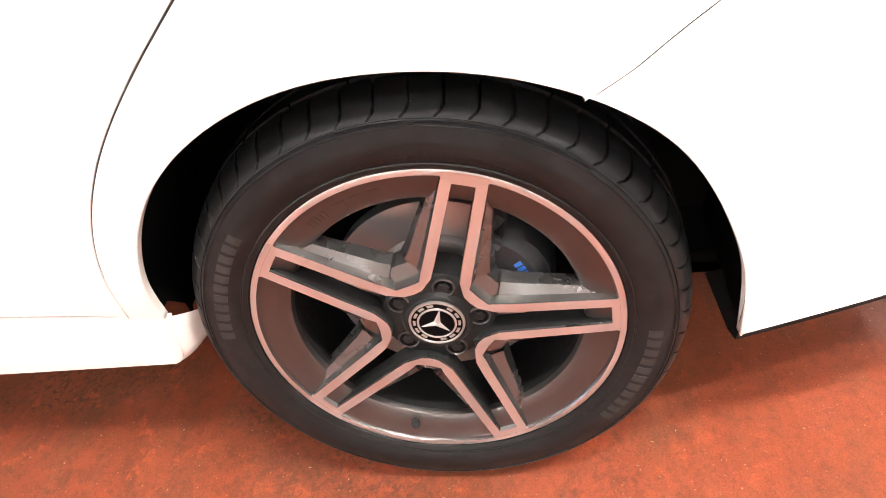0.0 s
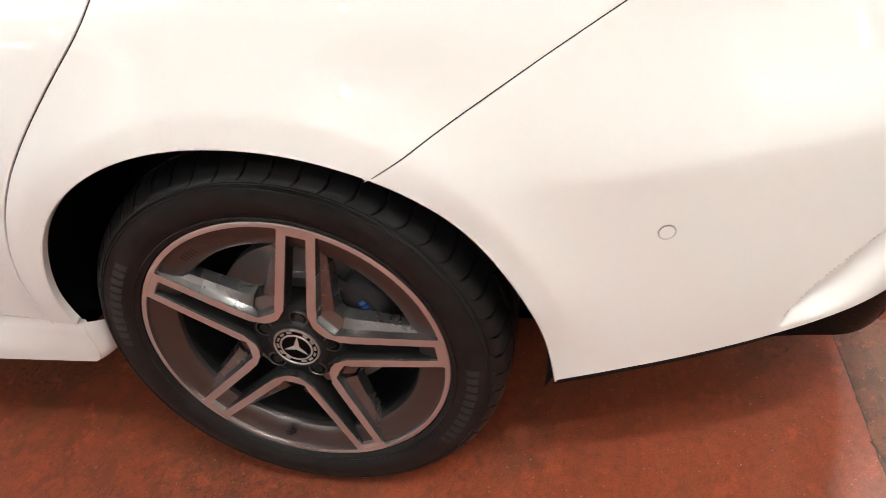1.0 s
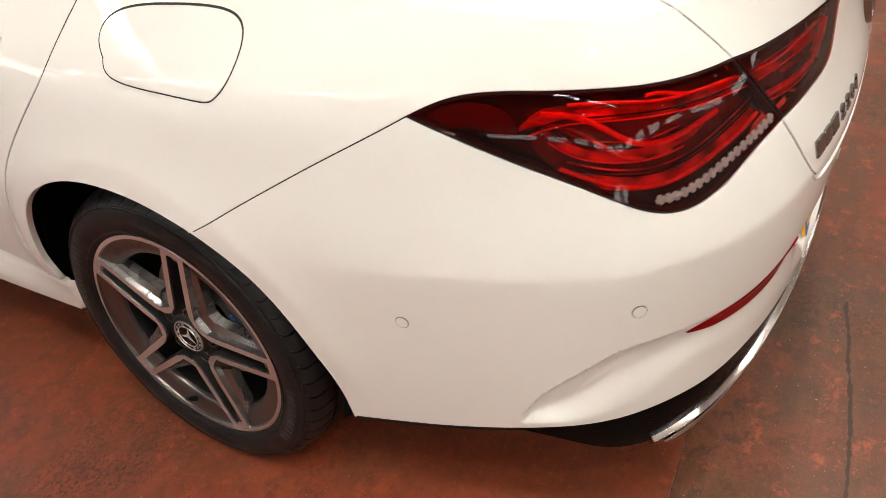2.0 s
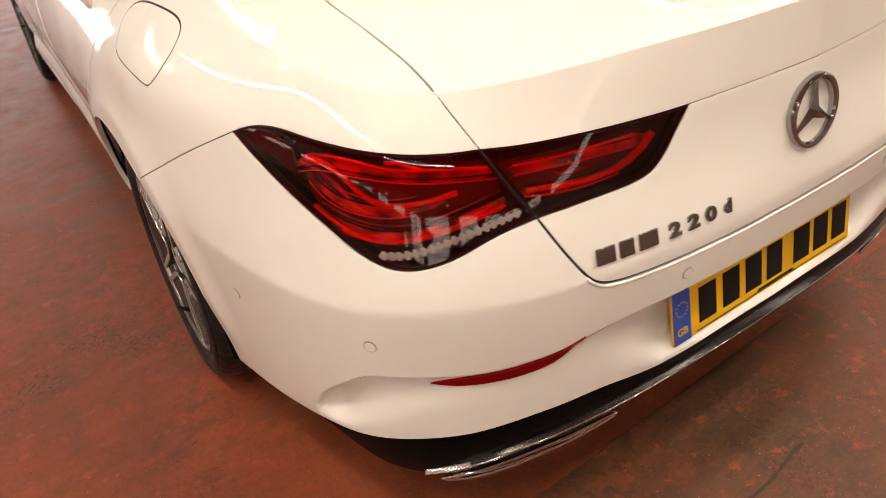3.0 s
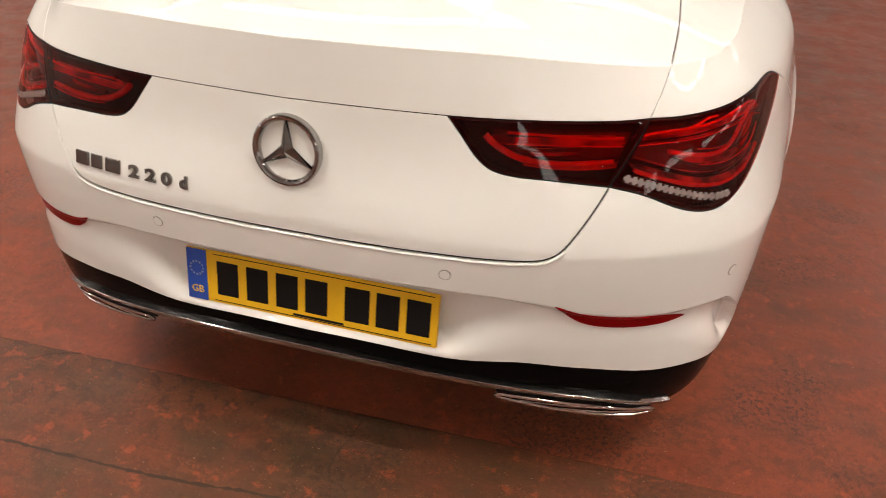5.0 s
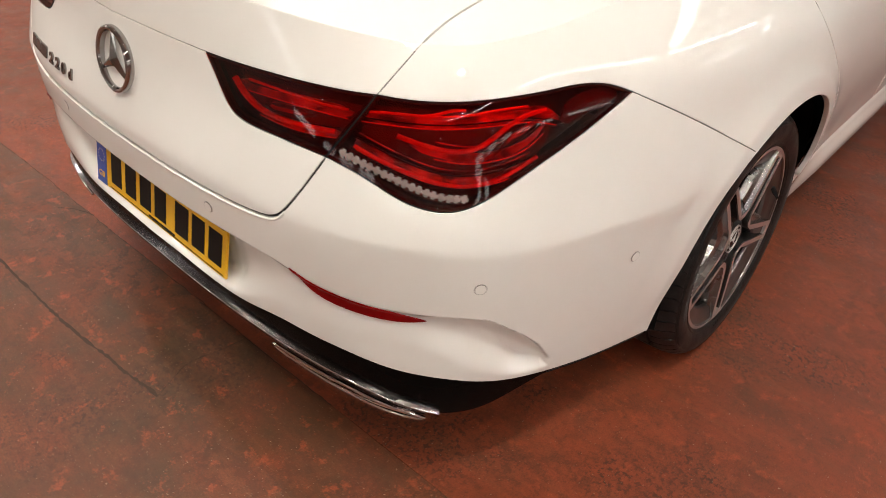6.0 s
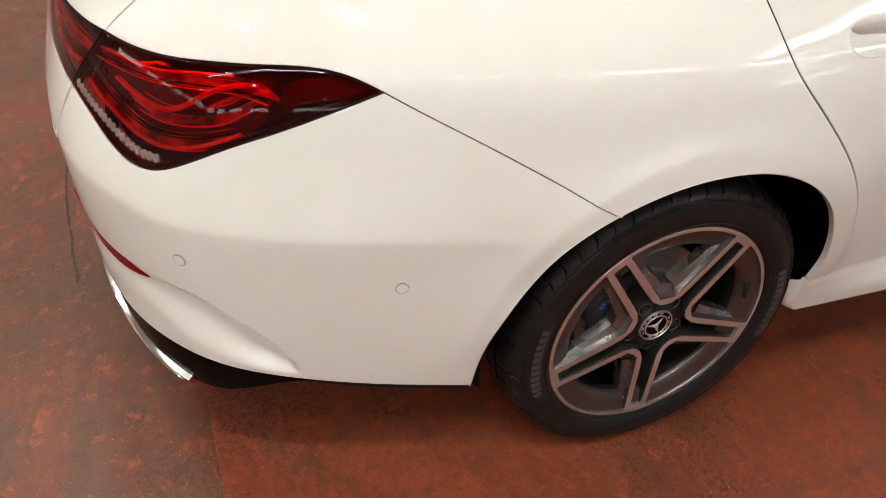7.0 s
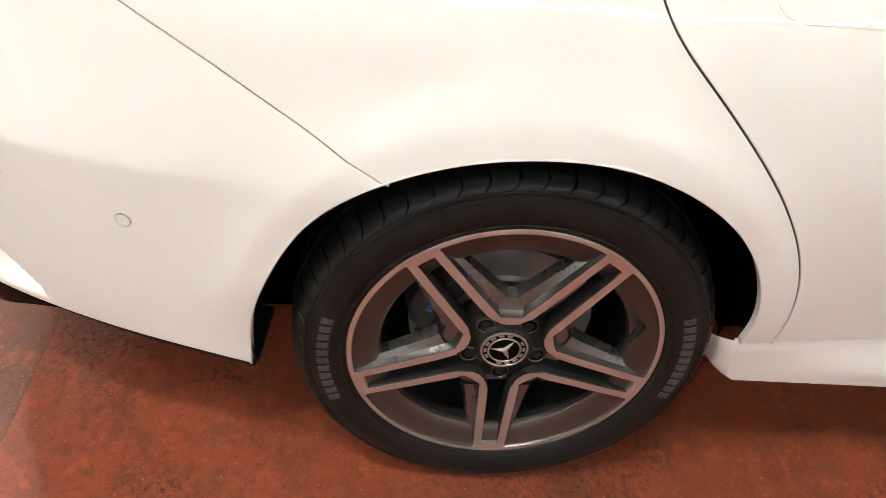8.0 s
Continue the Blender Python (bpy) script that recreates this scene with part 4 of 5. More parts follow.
# number plate
plate = empty("number_plate")
plate.parent = car
_lean = math.degrees(math.atan2(.021, .104))
plate.matrix_basis = pose(0, -.984, .444, -_lean, 0, 0)
plate["label"] = "yellow rear number plate with a blue band and black bars"
bm = bmesh.new()
box(bm, (-.26, -.002, -.0555), (.26, .004, .0555), .0018)
part("sheet", bm, YELLOW, plate)
bm = bmesh.new()
box(bm, (-.2590, -.0032, -.0545), (-.215, -.0019, .0545), .0005)
part("blue_band", bm, PLATE_BLUE, plate)
for x, w in ((-.170, .046), (-.106, .046), (-.043, .046), (.018, .046), (.101, .050), (.162, .046), (.222, .046)):
    bm = bmesh.new()
    box(bm, (x - w / 2, -.0030, -.036), (x + w / 2, -.0019, .036), .0004)
    part("character_bar", bm, PLATE_BLACK, plate)
bm = bmesh.new()
for a, b, z in ((-.20, .25, .0495), (-.20, .25, -.0495)):
    box(bm, (a, -.0028, z - .0007), (b, -.0019, z + .0007))
box(bm, (-.03, -.0028, -.0475), (.075, -.0019, -.0430))
part("border_line", bm, PLATE_BLACK, plate)
letters = bpy.data.curves.new("country_letters", "FONT")
letters.body, letters.size, letters.align_x, letters.extrude = "GB", .021, "CENTER", .0004
letters.materials.append(YELLOW)
ob = put("country_letters", letters, plate, m=pose(-.237, -.0036, -.038, 90, 0, 0))
bm = bmesh.new()
for k in range(12):
    a = 2 * math.pi * k / 12
    box(bm, (-.237 + .014 * math.cos(a) - .0018, -.0036, .014 + .014 * math.sin(a) - .0018), (-.237 + .014 * math.cos(a) + .0018, -.0031, .014 + .014 * math.sin(a) + .0018))
part("ring_of_marks", bm, material("pale print", (.25, .30, .38), .4), plate)


# ---- wheels: built about the x axis, face towards +x, then set at the four corners
TYRE = [(.2420, -.004), (.2440, .0035), (.2500, .0065), (.2530, .0060), (.2620, .0100), (.2740, .0128), (.2850, .0120), (.2950, .0090), (.3000, .0080), (.3022, .0052), (.3060, .0040), (.3120, -.0010), (.3175, -.0080),
        (.3220, -.0170), (.3255, -.0300), (.3275, -.0430), (.3282, -.0500), (.3215, -.0508), (.3215, -.0590), (.3288, -.0598), (.3298, -.0800), (.3298, -.0890), (.3220, -.0898), (.3220, -.0990), (.3300, -.0998),
        (.3300, -.1250), (.3220, -.1258), (.3220, -.1350), (.3290, -.1358), (.3275, -.1600), (.3215, -.1608), (.3215, -.1680), (.3260, -.1690), (.3200, -.1950), (.3080, -.2080), (.2800, -.2160), (.2520, -.2080), (.2420, -.1990)]


def tyre_mesh():
    """Tread with blocks: every shoulder block is parted from the next by a cross groove that slants a little."""
    parts = (0, .02, .10, .12, .34, .56, .78)
    blocks, per = 54, len(parts)
    seg = blocks * per
    verts, faces = [], []
    n = len(TYRE)
    for i in range(seg):
        b, f = divmod(i, per)
        for k, (r, x) in enumerate(TYRE):
            lean, rr, cut = 0.0, r, f in (1, 2)
            if 10 <= k <= 16:
                lean = .007 * (k - 10) / 6 + (.012 if k == 10 else .004 if k == 11 else 0)
                if cut:
                    rr = r - (.0012 if k == 10 else .004 if k == 11 else .0075)
            if 18 < k <= 20 and cut and b % 2:
                rr = r - .005
            if k in (31, 32, 33) and cut:
                rr = r - .006
            a = 2 * math.pi * (b + parts[f]) / blocks + lean / .33
            verts.append((x, rr * math.cos(a), rr * math.sin(a)))
    for i in range(seg):
        j = (i + 1) % seg
        for k in range(n - 1):
            faces.append((i * n + k, j * n + k, j * n + k + 1, i * n + k + 1))
    me = mesh_of("tyre", verts, faces, RUBBER)
    me.set_sharp_from_angle(angle=radians(28))
    return me


RIM = [(.2425, -.003), (.2418, .0018), (.2400, .0026), (.2340, .0022), (.2325, .0002), (.2320, -.0030), (.2280, -.0050), (.2120, -.0085), (.1990, -.0120), (.1935, -.0160), (.1905, -.0240), (.1930, -.0400), (.2000, -.0600), (.2040, -.1900)]


def polar(r, a):
    return np.array([r * math.cos(a), r * math.sin(a)])


def spoke_mesh():
    """One V of the star: two half arms that meet in a blunt valley by the hub; cut face in front, painted flanks."""
    h = math.radians(36)
    def arm(sign):
        d = polar(1, -sign * h)
        q = np.array([-d[1], d[0]]) * sign
        return d, q
    d0, q0 = arm(1)
    d1, q1 = arm(-1)
    bl = math.radians(12.5)
    outer = [d0 * .2335 + q0 * .0266, d0 * .16 + q0 * .0290, d0 * .105 + q0 * .0306, d0 * .084 + q0 * .0318, polar(.0785, -bl), polar(.0755, 0), polar(.0785, bl), d1 * .084 + q1 * .0318, d1 * .105 + q1 * .0306, d1 * .16 + q1 * .0290, d1 * .2335 + q1 * .0266]
    inner = [d0 * .2335 + q0 * .0135, d0 * .16 + q0 * .0155, d0 * .105 + q0 * .0168, d0 * .080 + q0 * .0182, polar(.0640, -bl * .9), polar(.0610, 0), polar(.0640, bl * .9), d1 * .080 + q1 * .0182, d1 * .105 + q1 * .0168, d1 * .16 + q1 * .0155, d1 * .2335 + q1 * .0135]
    outer, inner = np.array(outer), np.array(inner)
    mid = (outer + inner) / 2
    grow = outer + (outer - inner) / np.linalg.norm(outer - inner, axis=1)[:, None] * np.array([.006, .014, .020, .023, .024, .024, .024, .023, .020, .014, .006])[:, None]
    grow2 = outer + (outer - inner) / np.linalg.norm(outer - inner, axis=1)[:, None] * np.array([.008, .018, .026, .030, .032, .032, .032, .030, .026, .018, .008])[:, None]
    dish = np.array([0, -.001, -.002, -.003, -.004, -.0045, -.004, -.003, -.002, -.001, 0]) + .0015
    # the deep inner wall is coloured dark for the shade between twin arms
    rows = [  # outline, depth below the face, material of the strip to the next
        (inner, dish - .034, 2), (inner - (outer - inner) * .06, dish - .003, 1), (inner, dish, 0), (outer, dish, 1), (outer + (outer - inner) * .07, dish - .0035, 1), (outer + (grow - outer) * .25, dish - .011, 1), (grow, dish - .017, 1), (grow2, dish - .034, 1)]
    verts, faces, index = [], [], []
    for line, x, _ in rows:
        verts += [(xx, p[0], p[1]) for p, xx in zip(line, x)]
    n = len(outer)
    for r in range(len(rows) - 1):
        for i in range(n - 1):
            faces.append((r * n + i, r * n + i + 1, (r + 1) * n + i + 1, (r + 1) * n + i))
            index.append(rows[r][2])
    me = mesh_of("spoke", verts, faces, [MACHINED, GREY_PAINT, WHEEL_SHADE], None, True, index)
    me.set_sharp_from_angle(angle=radians(25))
    return me


def tip_mesh():
    """The closed outer end of a twin spoke, cut bright like the rim's edge."""
    bm = bmesh.new()
    rows = []
    for r, w, x in ((.2235, .0150, -.012), (.2240, .0150, .0012), (.2325, .0277, .0018), (.2402, .0285, .0030), (.2416, .0285, .0012)):
        rows.append([bm.verts.new((x, r * math.cos(t * w / r), r * math.sin(t * w / r))) for t in np.linspace(-1, 1, 7)])
    for p, q in zip(rows, rows[1:]):
        for i in range(6):
            bm.faces.new((p[i], p[i + 1], q[i + 1], q[i]))
    for e in (0, -1):
        side = [bm.verts.new(v.co + Vector((-.006, 0, 0))) for v in (r[e] for r in rows)]
        for i in range(4):
            bm.faces.new((rows[i][e], rows[i + 1][e], side[i + 1], side[i]))
    return bm_mesh("spoke_tip", bm, MACHINED, 25)


def rim_mesh():
    bm = turned(RIM, 160)
    me = bpy.data.meshes.new("rim")
    bmesh.ops.recalc_face_normals(bm, faces=bm.faces)
    bm.to_mesh(me)
    bm.free()
    me.materials.append(RIM_SHADED), me.materials.append(MACHINED), me.materials.append(WHEEL_SHADE)
    for p in me.polygons:
        c = p.center
        r = math.hypot(c.y, c.z)
        # bright edge, rim face, and the barrel with its shade painted in
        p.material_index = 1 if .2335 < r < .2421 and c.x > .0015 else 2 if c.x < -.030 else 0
        p.use_smooth = True
    me.set_sharp_from_angle(angle=radians(30))
    return me


def bm_mesh(name, bm, mat, angle=35):
    bmesh.ops.recalc_face_normals(bm, faces=bm.faces)
    me = bpy.data.meshes.new(name)
    bm.to_mesh(me)
    bm.free()
    me.materials.append(mat)
    me.polygons.foreach_set("use_smooth", [True] * len(me.polygons))
    me.set_sharp_from_angle(angle=radians(angle))
    return me


def arc_bar(a0, a1, r0, r1, x, bm, lift=.0011):
    """A low raised bar on a ring round the x axis, following the ring's own roundness."""
    n, m = 3, 4
    def ring(up):
        return [[bm.verts.new((x(r) + up, r * math.cos(a), r * math.sin(a))) for a in np.linspace(a0, a1, n + 1)] for r in np.linspace(r0, r1, m + 1)]
    top, low = ring(lift), ring(-.001)
    for j in range(m):
        for k in range(n):
            bm.faces.new((top[j][k], top[j][k + 1], top[j + 1][k + 1], top[j + 1][k]))
        for k in (0, n):
            bm.faces.new((top[j][k], top[j + 1][k], low[j + 1][k], low[j][k]))
    for j in (0, m):
        for k in range(n):
            bm.faces.new((top[j][k], low[j][k], low[j][k + 1], top[j][k + 1]))


_wall = lambda r: float(np.interp(r, [p[0] for p in TYRE[:12]], [p[1] for p in TYRE[:12]]))
_lip = lambda r: float(np.interp(r, [.199, .212, .228], [-.012, -.0085, -.005]))
WHEEL = {"tyre": tyre_mesh(), "rim": rim_mesh(), "spoke": spoke_mesh(), "spoke_tip": tip_mesh()}
bm = bmesh.new()
for start in (-.333, -.333 + math.pi):     # two rows of eleven characters
    for k in range(11):
        a = start + k * .0605
        arc_bar(a, a + .040, .2675, .2850, _wall, bm, .0008)
WHEEL["tyre_lettering"] = bm_mesh("tyre_lettering", bm, RUBBER_MARK)
WHEEL["pale_lettering"] = WHEEL["tyre_lettering"].copy()
WHEEL["pale_lettering"].materials[0] = RUBBER_PALE
bm = bmesh.new()
for k in range(26):
    a = 1.75 + k * .045
    arc_bar(a, a + .030, .2545, .2595, _wall, bm, .0007)
for k in range(14):
    a = 4.6 + k * .05
    arc_bar(a, a + .034, .256, .263, _wall, bm, .0007)
WHEEL["size_mark"] = bm_mesh("size_mark", bm, RUBBER)
bm = bmesh.new()
bm2 = bm
for r in (.2985, .3035, .2515):
    ringp = [(_wall(r) + .0003, r * math.cos(a), r * math.sin(a)) for a in np.linspace(0, 2 * math.pi, 181)[:-1]]
    tube(ringp, .0013, 6, True, bm2)
WHEEL["sidewall_rib"] = bm_mesh("sidewall_rib", bm2, RUBBER)
bm = bmesh.new()
for k in range(3):
    a = 2.30 - k * .105
    arc_bar(a, a - .075, .2075, .2185, _lip, bm, .0008)
for k in range(5):
    a = 2.50 - k * .030
    arc_bar(a, a - .018, .2075, .2185, _lip, bm, .0008)
WHEEL["rim_lettering"] = bm_mesh("rim_lettering", bm, RIM_SHADED)
WHEEL["hub"] = bm_mesh("hub", turned([(.001, -.0125), (.0375, -.0125), (.040, -.0100), (.0435, -.0110), (.0480, -.0175), (.066, -.0185), (.074, -.0230), (.080, -.0400), (.080, -.060)], 80), WHEEL_SHADE)
WHEEL["hub_cap"] = bm_mesh("hub_cap", turned([(.0005, -.0095), (.0225, -.0100), (.0240, -.0085), (.0255, -.0085), (.0265, -.0098), (.0335, -.0104), (.0345, -.0088), (.0365, -.0088), (.0378, -.0125)], 64), BLACK_GLOSS)
bm = turned([(.0232, -.0096), (.0240, -.0080), (.0256, -.0080), (.0264, -.0096)], 64)
b2 = turned([(.0338, -.0100), (.0346, -.0083), (.0366, -.0083), (.0376, -.0120)], 64)
tmp = bpy.data.meshes.new("t")
b2.to_mesh(tmp)
b2.free()
bm.from_mesh(tmp)
for k in range(3):
    a = math.radians(90 + 120 * k)
    d, q = Vector((0, math.cos(a), math.sin(a))), Vector((0, -math.sin(a), math.cos(a)))
    o = Vector((-.0098, 0, 0))
    vs = [bm.verts.new(v) for v in (o + d * .0235, o - d * .002 + q * .0055, o - d * .002 - q * .0055, o + Vector((.0035, 0, 0)))]
    for f in ((0, 1, 3), (0, 3, 2), (1, 2, 3)):
        bm.faces.new([vs[i] for i in f])
for k in range(14):
    if k in (3, 10):
        continue
    arc_bar(2 * math.pi * k / 14 + .08, 2 * math.pi * k / 14 + .36, .0282, .0318, lambda r: -.0101, bm, .0006)
WHEEL["cap_emblem"] = bm_mesh("cap_emblem", bm, EMBLEM, 20)
WHEEL["lug_recess"] = bm_mesh("lug_recess", turned([(.0125, -.0165), (.0135, -.0150), (.0150, -.0160), (.0155, -.0200)], 24), RIM_SHADED)
WHEEL["lug_well"] = bm_mesh("lug_well", turned([(.0001, -.0178), (.0128, -.0178), (.0130, -.0160)], 24), DARK)
WHEEL["lug_bolt"] = bm_mesh("lug_bolt", turned([(.0001, -.0155), (.0060, -.0155), (.0075, -.0162), (.0080, -.0178)], 6), WHEEL_SHADE, 20)
WHEEL["screw_hole"] = bm_mesh("screw_hole", turned([(.0001, -.0115), (.0040, -.0115), (.0048, -.0095), (.0058, -.0100), (.0062, -.0150)], 20), BLACK)
WHEEL["brake_disc"] = bm_mesh("brake_disc", turned([(.070, -.066), (.092, -.066), (.094, -.078), (.147, -.078), (.148, -.080), (.148, -.098), (.060, -.098)], 96), STEEL)
WHEEL["disc_bell"] = bm_mesh("disc_bell", turned([(.001, -.055), (.066, -.055), (.0705, -.059), (.0705, -.080)], 64), DISC_BELL)
# flat black disc added to stand in for the shade behind the spokes
WHEEL["shade_disc"] = bm_mesh("shade_disc", turned([(.001, -.150), (.203, -.150)], 48), DARK)
bm = tube([(-.010, 0, .212), (-.002, 0, .2035), (.004, 0, .1970)], .0062, 12)
tube([(.004, 0, .1970), (.0075, 0, .1930)], .0046, 12, False, bm)
WHEEL["valve"] = bm_mesh("valve", bm, BLACK)
WHEEL["valve_cap"] = bm_mesh("valve_cap", tube([(.0065, 0, .1940), (.0140, 0, .1855), (.0155, 0, .1840)], .0044, 8), BLACK)
# caliper: a rounded shell over the disc rim
bm = bmesh.new()
rows = []
for k, a in enumerate(np.linspace(-.42, .42, 12)):
    w = math.sin(math.pi * (k + .6) / 12.2) ** .35
    rows.append([bm.verts.new((x, (r0 + (r1 - r0) * w) * math.cos(a), (r0 + (r1 - r0) * w) * math.sin(a))) for r0, r1, x in ((.118, .096, -.070), (.118, .100, -.048), (.120, .118, -.040), (.124, .142, -.040), (.130, .158, -.052), (.135, .166, -.080), (.135, .166, -.110))])
for p, q in zip(rows, rows[1:]):
    for i in range(6):
        bm.faces.new((p[i], p[i + 1], q[i + 1], q[i]))
bm.faces.new(rows[0]), bm.faces.new(rows[-1])
tube([(-.046, .128 * math.cos(a), .128 * math.sin(a)) for a in (-.62, -.52, -.40)], .011, 10, False, bm)
tube([(-.046, .128 * math.cos(a), .128 * math.sin(a)) for a in (.40, .52, .62)], .011, 10, False, bm)
WHEEL["caliper"] = bm_mesh("caliper", bm, CALIPER)
bm = bmesh.new()
for k in range(5):
    arc_bar(-.16 + k * .065, -.115 + k * .065, .124, .134, lambda r: -.0405, bm, .0012)
WHEEL["caliper_mark"] = bm_mesh("caliper_mark", bm, BLUE)


CAMBER = 2.6    # degrees by which the wheels lean in at the top


def wheel(y, side, spin, valve_at, caliper_at, letters_at):
    """Degrees are counted in the wheel's own plane, from its own +y."""
    ob = empty("wheel")
    ob.parent = car
    ob["label"] = "five twin-spoke alloy wheel, grey with cut faces, low tyre"
    ob.matrix_basis = pose(side * .881, y, .3165, 0, 0, 0 if side > 0 else 180) @ pose(0, 0, 0, 0, -CAMBER, 0) @ Matrix.Scale(.975, 4)
    def turn(a):
        return pose(0, 0, 0, a, 0, 0)
    tyre = put("tyre", WHEEL["tyre"], ob, "black low-profile tyre")
    tagged(put("tyre_lettering", WHEEL["pale_lettering" if side > 0 else "tyre_lettering"], ob, "", turn(letters_at)), kind="stuff")
    tagged(put("size_mark", WHEEL["size_mark"], ob, "", turn(letters_at)), kind="stuff")
    put("sidewall_rib", WHEEL["sidewall_rib"], ob)
    put("rim", WHEEL["rim"], ob)
    put("rim_lettering", WHEEL["rim_lettering"], ob, "", turn(spin - 90))
    for k in range(5):
        put("spoke", WHEEL["spoke"], ob, "", turn(spin + 72 * k + 36))
        put("spoke_tip", WHEEL["spoke_tip"], ob, "", turn(spin + 72 * k))
        p = polar(.056, math.radians(spin + 72 * k))
        for name in ("lug_recess", "lug_well", "lug_bolt"):
            put(name, WHEEL[name], ob, "", Matrix.Translation((0, p[0], p[1])))
        p = polar(.0610, math.radians(spin + 72 * k + 36))
        if k in (2, 3):
            put("screw_hole", WHEEL["screw_hole"], ob, "", Matrix.Translation((.006, p[0], p[1])))
    for name in ("hub", "hub_cap", "brake_disc", "disc_bell", "shade_disc"):
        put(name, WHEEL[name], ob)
    put("cap_emblem", WHEEL["cap_emblem"], ob, "", turn(spin - 90))
    put("valve", WHEEL["valve"], ob, "", turn(valve_at - 90))
    put("valve_cap", WHEEL["valve_cap"], ob, "", turn(valve_at - 90))
    put("caliper", WHEEL["caliper"], ob, "", turn(caliper_at))
    put("caliper_mark", WHEEL["caliper_mark"], ob, "", turn(caliper_at))


# flank seen from outside: +y is to the right on the right flank, to the left on the left one
wheel(0.0, 1, 54.6, 17.0, 150.0, 3.0)
wheel(0.0, -1, 74.5, 253.5, 24.0, 160.0)
wheel(2.729, 1, 20.0, 120.0, 150.0, 40.0)
wheel(2.729, -1, 33.0, 200.0, 24.0, 70.0)

# ---- the hall
X0, X1, Y0, Y1, H = -22.0, 22.0, -24.0, 11.5, 5.6


def slab(name, corners, mat, parent):
    """A flat bed of concrete with its top at the floor's level, from its four corners."""
    bm = bmesh.new()
    low, top = ([bm.verts.new((x, y, z)) for x, y in corners] for z in (-.05, 0))
    bm.faces.new(low[::-1]), bm.faces.new(top)
    for k in range(4):
        bm.faces.new((low[k], low[(k + 1) % 4], top[(k + 1) % 4], top[k]))
    return part(name, bm, mat, parent, smooth=False)


ground = bmesh.new()
box(ground, (X0 - .3, Y0 - .3, -.3), (X1 + .3, Y1 + .3, -.012))
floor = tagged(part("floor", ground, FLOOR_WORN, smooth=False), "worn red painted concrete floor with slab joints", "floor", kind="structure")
J, JB, SLANT = .0003, -.860, .030     # half a joint; the line where the newer paint ends, which runs a little askew
slab("slab", [(X0, JB + J + SLANT * X0), (X1, JB + J + SLANT * X1), (X1, Y1), (X0, Y1)], FLOOR_RED, floor)
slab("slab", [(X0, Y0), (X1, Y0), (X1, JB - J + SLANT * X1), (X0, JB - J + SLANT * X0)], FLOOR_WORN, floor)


def crack(points, width, seed):
    """A dirt-filled crack: a thin uneven ribbon let into the floor."""
    rng = random.Random(seed)
    line = dense(points, .012)
    bm = bmesh.new()
    rows, wob = [], 0.0
    for i, p in enumerate(line):
        d = line[min(i + 1, len(line) - 1)] - line[max(i - 1, 0)]
        d = d / np.linalg.norm(d)
        wob = .8 * wob + rng.uniform(-.0016, .0016)
        w = width * rng.uniform(.25, 1.0)
        c = p + np.array([-d[1], d[0]]) * wob
        rows.append([bm.verts.new((c[0] - d[1] * k, c[1] + d[0] * k, .0006)) for k in (-w / 2, w / 2)])
    for p, q in zip(rows, rows[1:]):
        bm.faces.new((p[0], p[1], q[1], q[0]))
    part("floor_crack", bm, CRACK, floor, smooth=False)


crack([(-1.25, -1.195), (-.9, -1.182), (-.56, -1.165), (-.25, -1.148), (.07, -1.115)], .0110, 1)
crack([(.07, -1.115), (.05, -1.07), (.028, -1.01), (.04, -.93), (.05, -.87)], .0028, 2)
crack([(-1.4, -.903), (-.99, -.890), (-.43, -.874), (0, -.861), (.37, -.850)], .0030, 3)
crack([(-.86, -.94), (-.80, -.90), (-.74, -.88)], .0060, 4)

for name, lo, hi in (("wall_west", (X0 - .25, Y0, 0), (X0, Y1, H)), ("wall_east", (X1, Y0, 0), (X1 + .25, Y1, H)), ("wall_south", (X0 - .25, Y0 - .25, 0), (X1 + .25, Y0, H)), ("wall_north", (X0 - .25, Y1, 0), (X1 + .25, Y1 + .25, H))):
    bm = bmesh.new()
    box(bm, lo, hi)
    tagged(part(name, bm, WALL, smooth=False), "plain pale painted hall wall", "wall", kind="structure")
bm = bmesh.new()
box(bm, (X0 - .25, Y0 - .25, H), (X1 + .25, Y1 + .25, H + .2))
tagged(part("ceiling", bm, ROOF, smooth=False), "white sheeted hall roof", "ceiling", kind="structure")


def high_window(x, y, turn, length=2.9, tall=.75):
    """A lit pane high in a wall, in a steel frame with a slanting brace before it."""
    ob = tagged(empty("high_window"), "bright high window in a grey steel frame", "window", "high windows")
    ob.matrix_basis = pose(x, y, 4.3, 0, 0, turn)
    bm = bmesh.new()
    box(bm, (-length / 2, 0, 0), (length / 2, .02, tall))
    part("pane", bm, GLOW_PANEL, ob, smooth=False)
    for lo, hi in (((-length / 2 - .06, -.04, -.06), (length / 2 + .06, .04, 0)), ((-length / 2 - .06, -.04, tall), (length / 2 + .06, .04, tall + .06)), ((-length / 2 - .06, -.04, 0), (-length / 2, .04, tall)), ((length / 2, -.04, 0), (length / 2 + .06, .04, tall))):
        bm = bmesh.new()
        box(bm, lo, hi)
        part("window_frame", bm, TRUSS, ob, smooth=False)
    part("brace", tube([(-length / 2, -.10, 0), (length / 2, -.10, tall)], .03, 6), TRUSS, ob)
    return ob


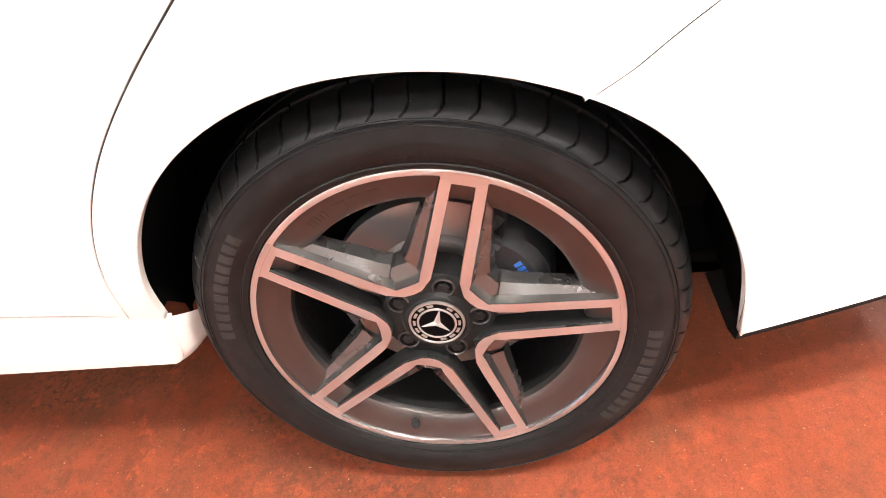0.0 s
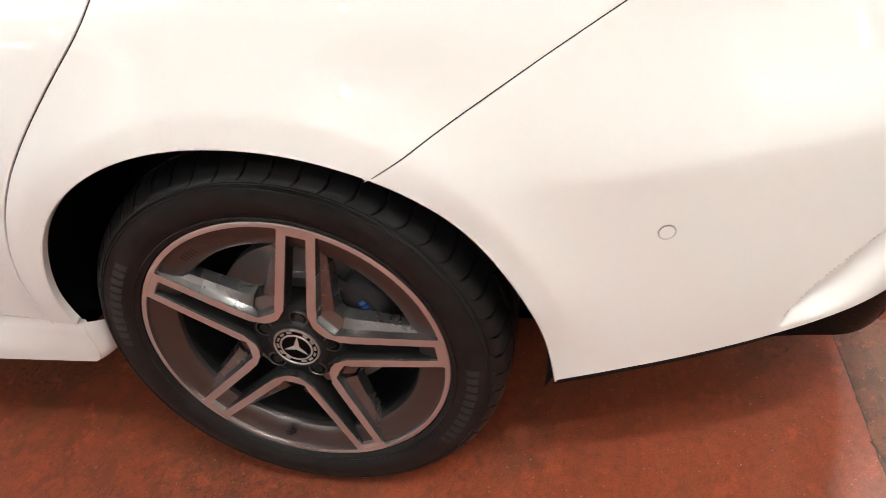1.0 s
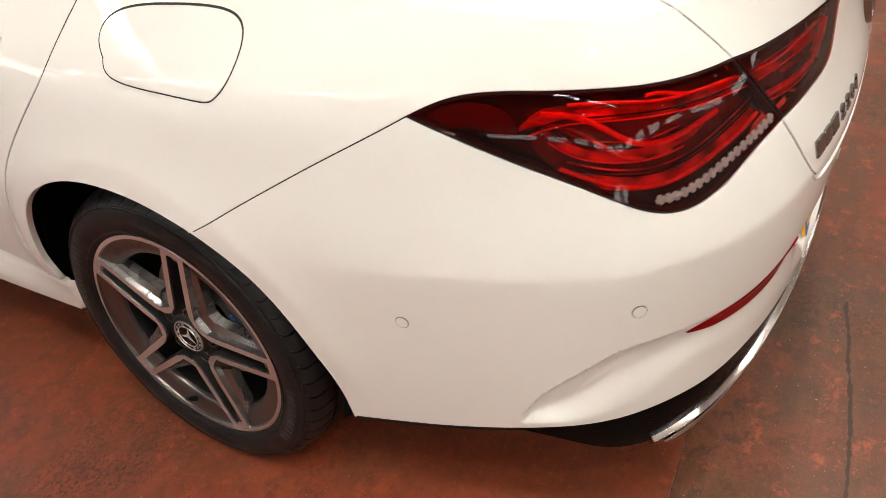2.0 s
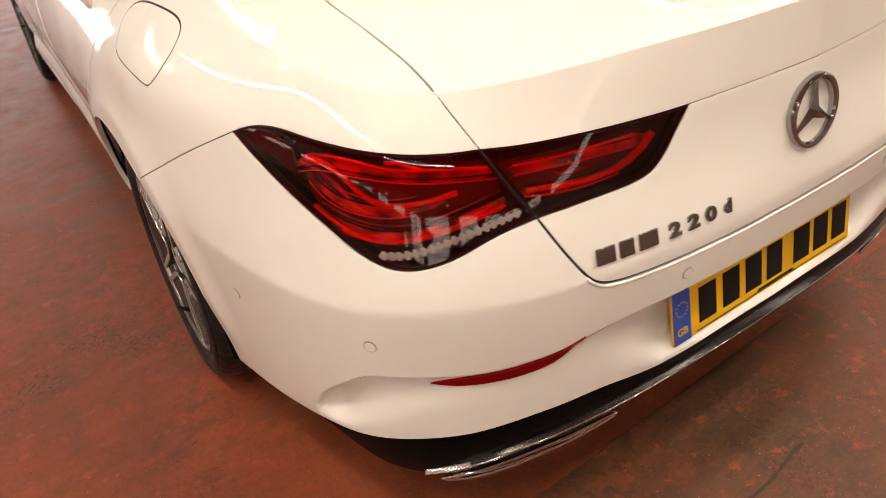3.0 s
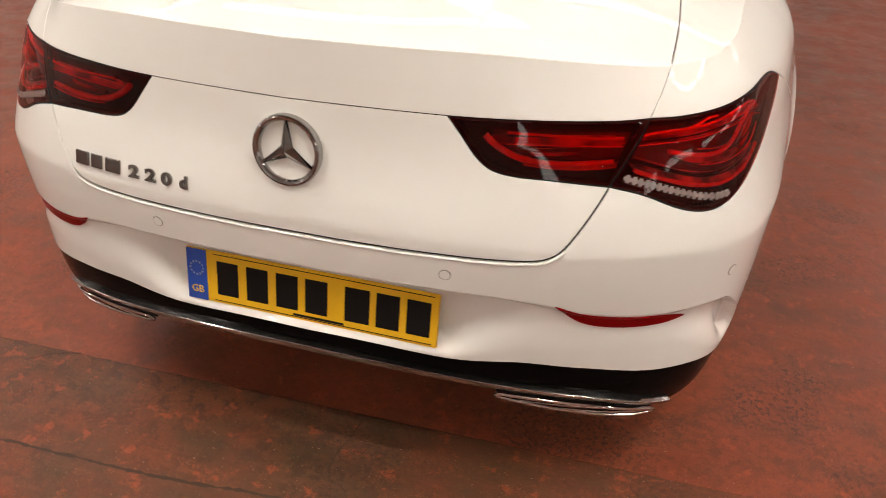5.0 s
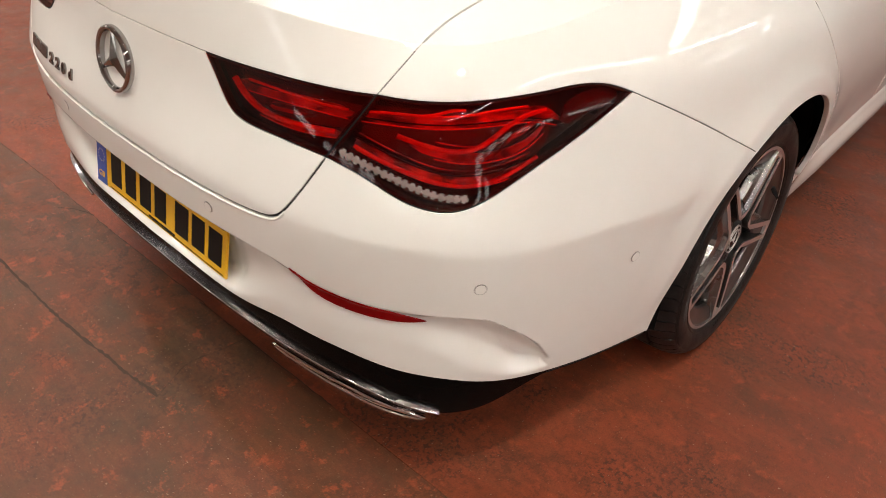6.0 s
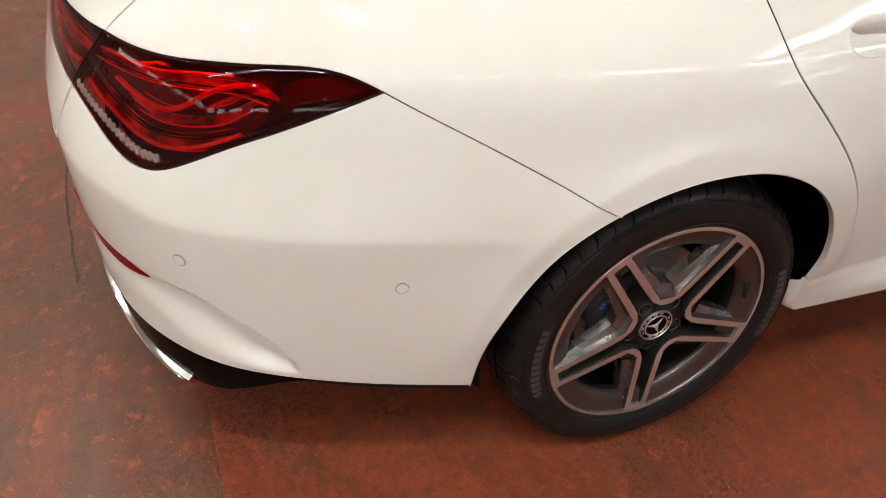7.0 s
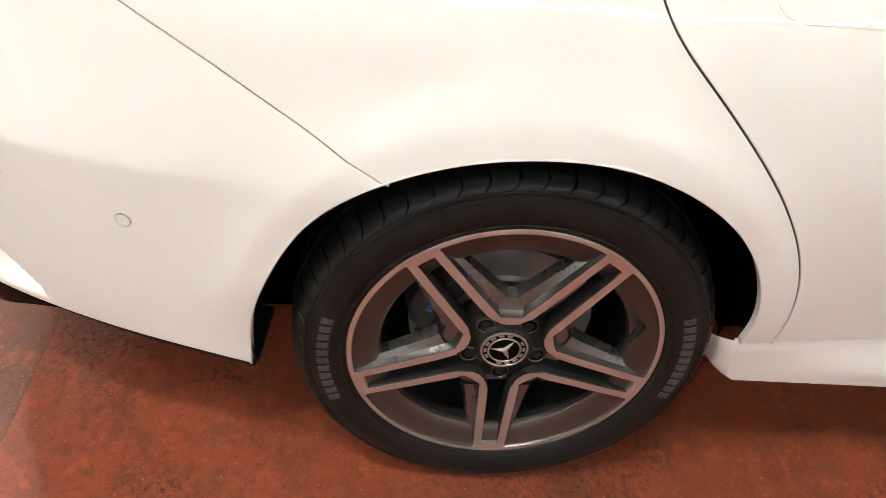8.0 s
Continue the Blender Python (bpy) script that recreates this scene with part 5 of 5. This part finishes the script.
def rooflight(x, y, turn, length=1.9, width=.18, mat=GLOW_ROOF):
    ob = tagged(empty("rooflight"), "bright rooflight panel in a grey steel frame", "rooflight", "rooflights")
    ob.matrix_basis = pose(x, y, H - .10, 0, 0, turn)
    bm = bmesh.new()
    box(bm, (-length / 2, -width / 2, 0), (length / 2, width / 2, .02))
    part("panel", bm, mat, ob, smooth=False)
    for lo, hi in (((-length / 2 - .05, -width / 2 - .05, -.02), (length / 2 + .05, -width / 2, .10)), ((-length / 2 - .05, width / 2, -.02), (length / 2 + .05, width / 2 + .05, .10))):
        bm = bmesh.new()
        box(bm, lo, hi)
        part("panel_frame", bm, TRUSS, ob, smooth=False)
    part("brace", tube([(-length / 2, -width / 2, -.03), (length / 2, width / 2, -.03)], .014, 6), TRUSS, ob)


def bay_lamp(x, y):
    ob = tagged(empty("bay_lamp"), "small round lamp hung under the hall roof", "lamp", "round bay lamps")
    ob.matrix_basis = pose(x, y, H - .55)
    part("bulb", turned([(.001, 0), (.075, .004), (.095, .02), (.095, .03)], 20), GLOW_BAY, ob, m=pose(0, 0, 0, 0, -90, 0))
    part("shade", turned([(.10, -.005), (.125, .0), (.115, .09), (.05, .16), (.02, .18)], 24), TRUSS, ob, m=pose(0, 0, 0, 0, -90, 0))
    part("hanger", tube([(0, 0, .17), (0, 0, .55)], .006, 6), TRUSS, ob)


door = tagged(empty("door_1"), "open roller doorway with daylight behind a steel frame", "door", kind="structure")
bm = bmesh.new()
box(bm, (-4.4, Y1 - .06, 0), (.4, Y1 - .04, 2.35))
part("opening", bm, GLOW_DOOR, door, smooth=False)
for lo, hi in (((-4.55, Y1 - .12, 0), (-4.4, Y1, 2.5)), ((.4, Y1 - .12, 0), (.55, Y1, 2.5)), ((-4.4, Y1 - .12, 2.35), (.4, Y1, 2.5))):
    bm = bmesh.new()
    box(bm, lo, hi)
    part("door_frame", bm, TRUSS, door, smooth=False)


for k in range(8):
    high_window(X0 + .05, -22.0 + 4.4 * k, 90)
    high_window(X1 - .05, -22.0 + 4.4 * k, -90)
for k in range(10):
    high_window(-19.8 + 4.4 * k, Y1 - .05, 0)
    high_window(-19.8 + 4.4 * k, Y0 + .05, 180)
for side in (-1, 1):
    for k in range(9):
        rooflight(side * 6.3, -8.2 + 2.2 * k, 90)
for k in range(5):
    rooflight(-4.4 + 2.2 * k, 6.0, 0, 1.9, .5, GLOW_SHEET)
for side in (-1, 1):
    for x, y in ((1.7, -2.1), (2.5, -2.9), (2.3, -.8), (5.4, -5.8)):    # round the tail of the car
        bay_lamp(side * x, y)
    for y in (-22, -15, -8.5):              # down the middle aisle
        bay_lamp(side * 2.2, y)
    for x in (9, 15, 20):                   # the outer aisles
        for y in (-20, -13, -6, 1, 8):
            bay_lamp(side * x, y)
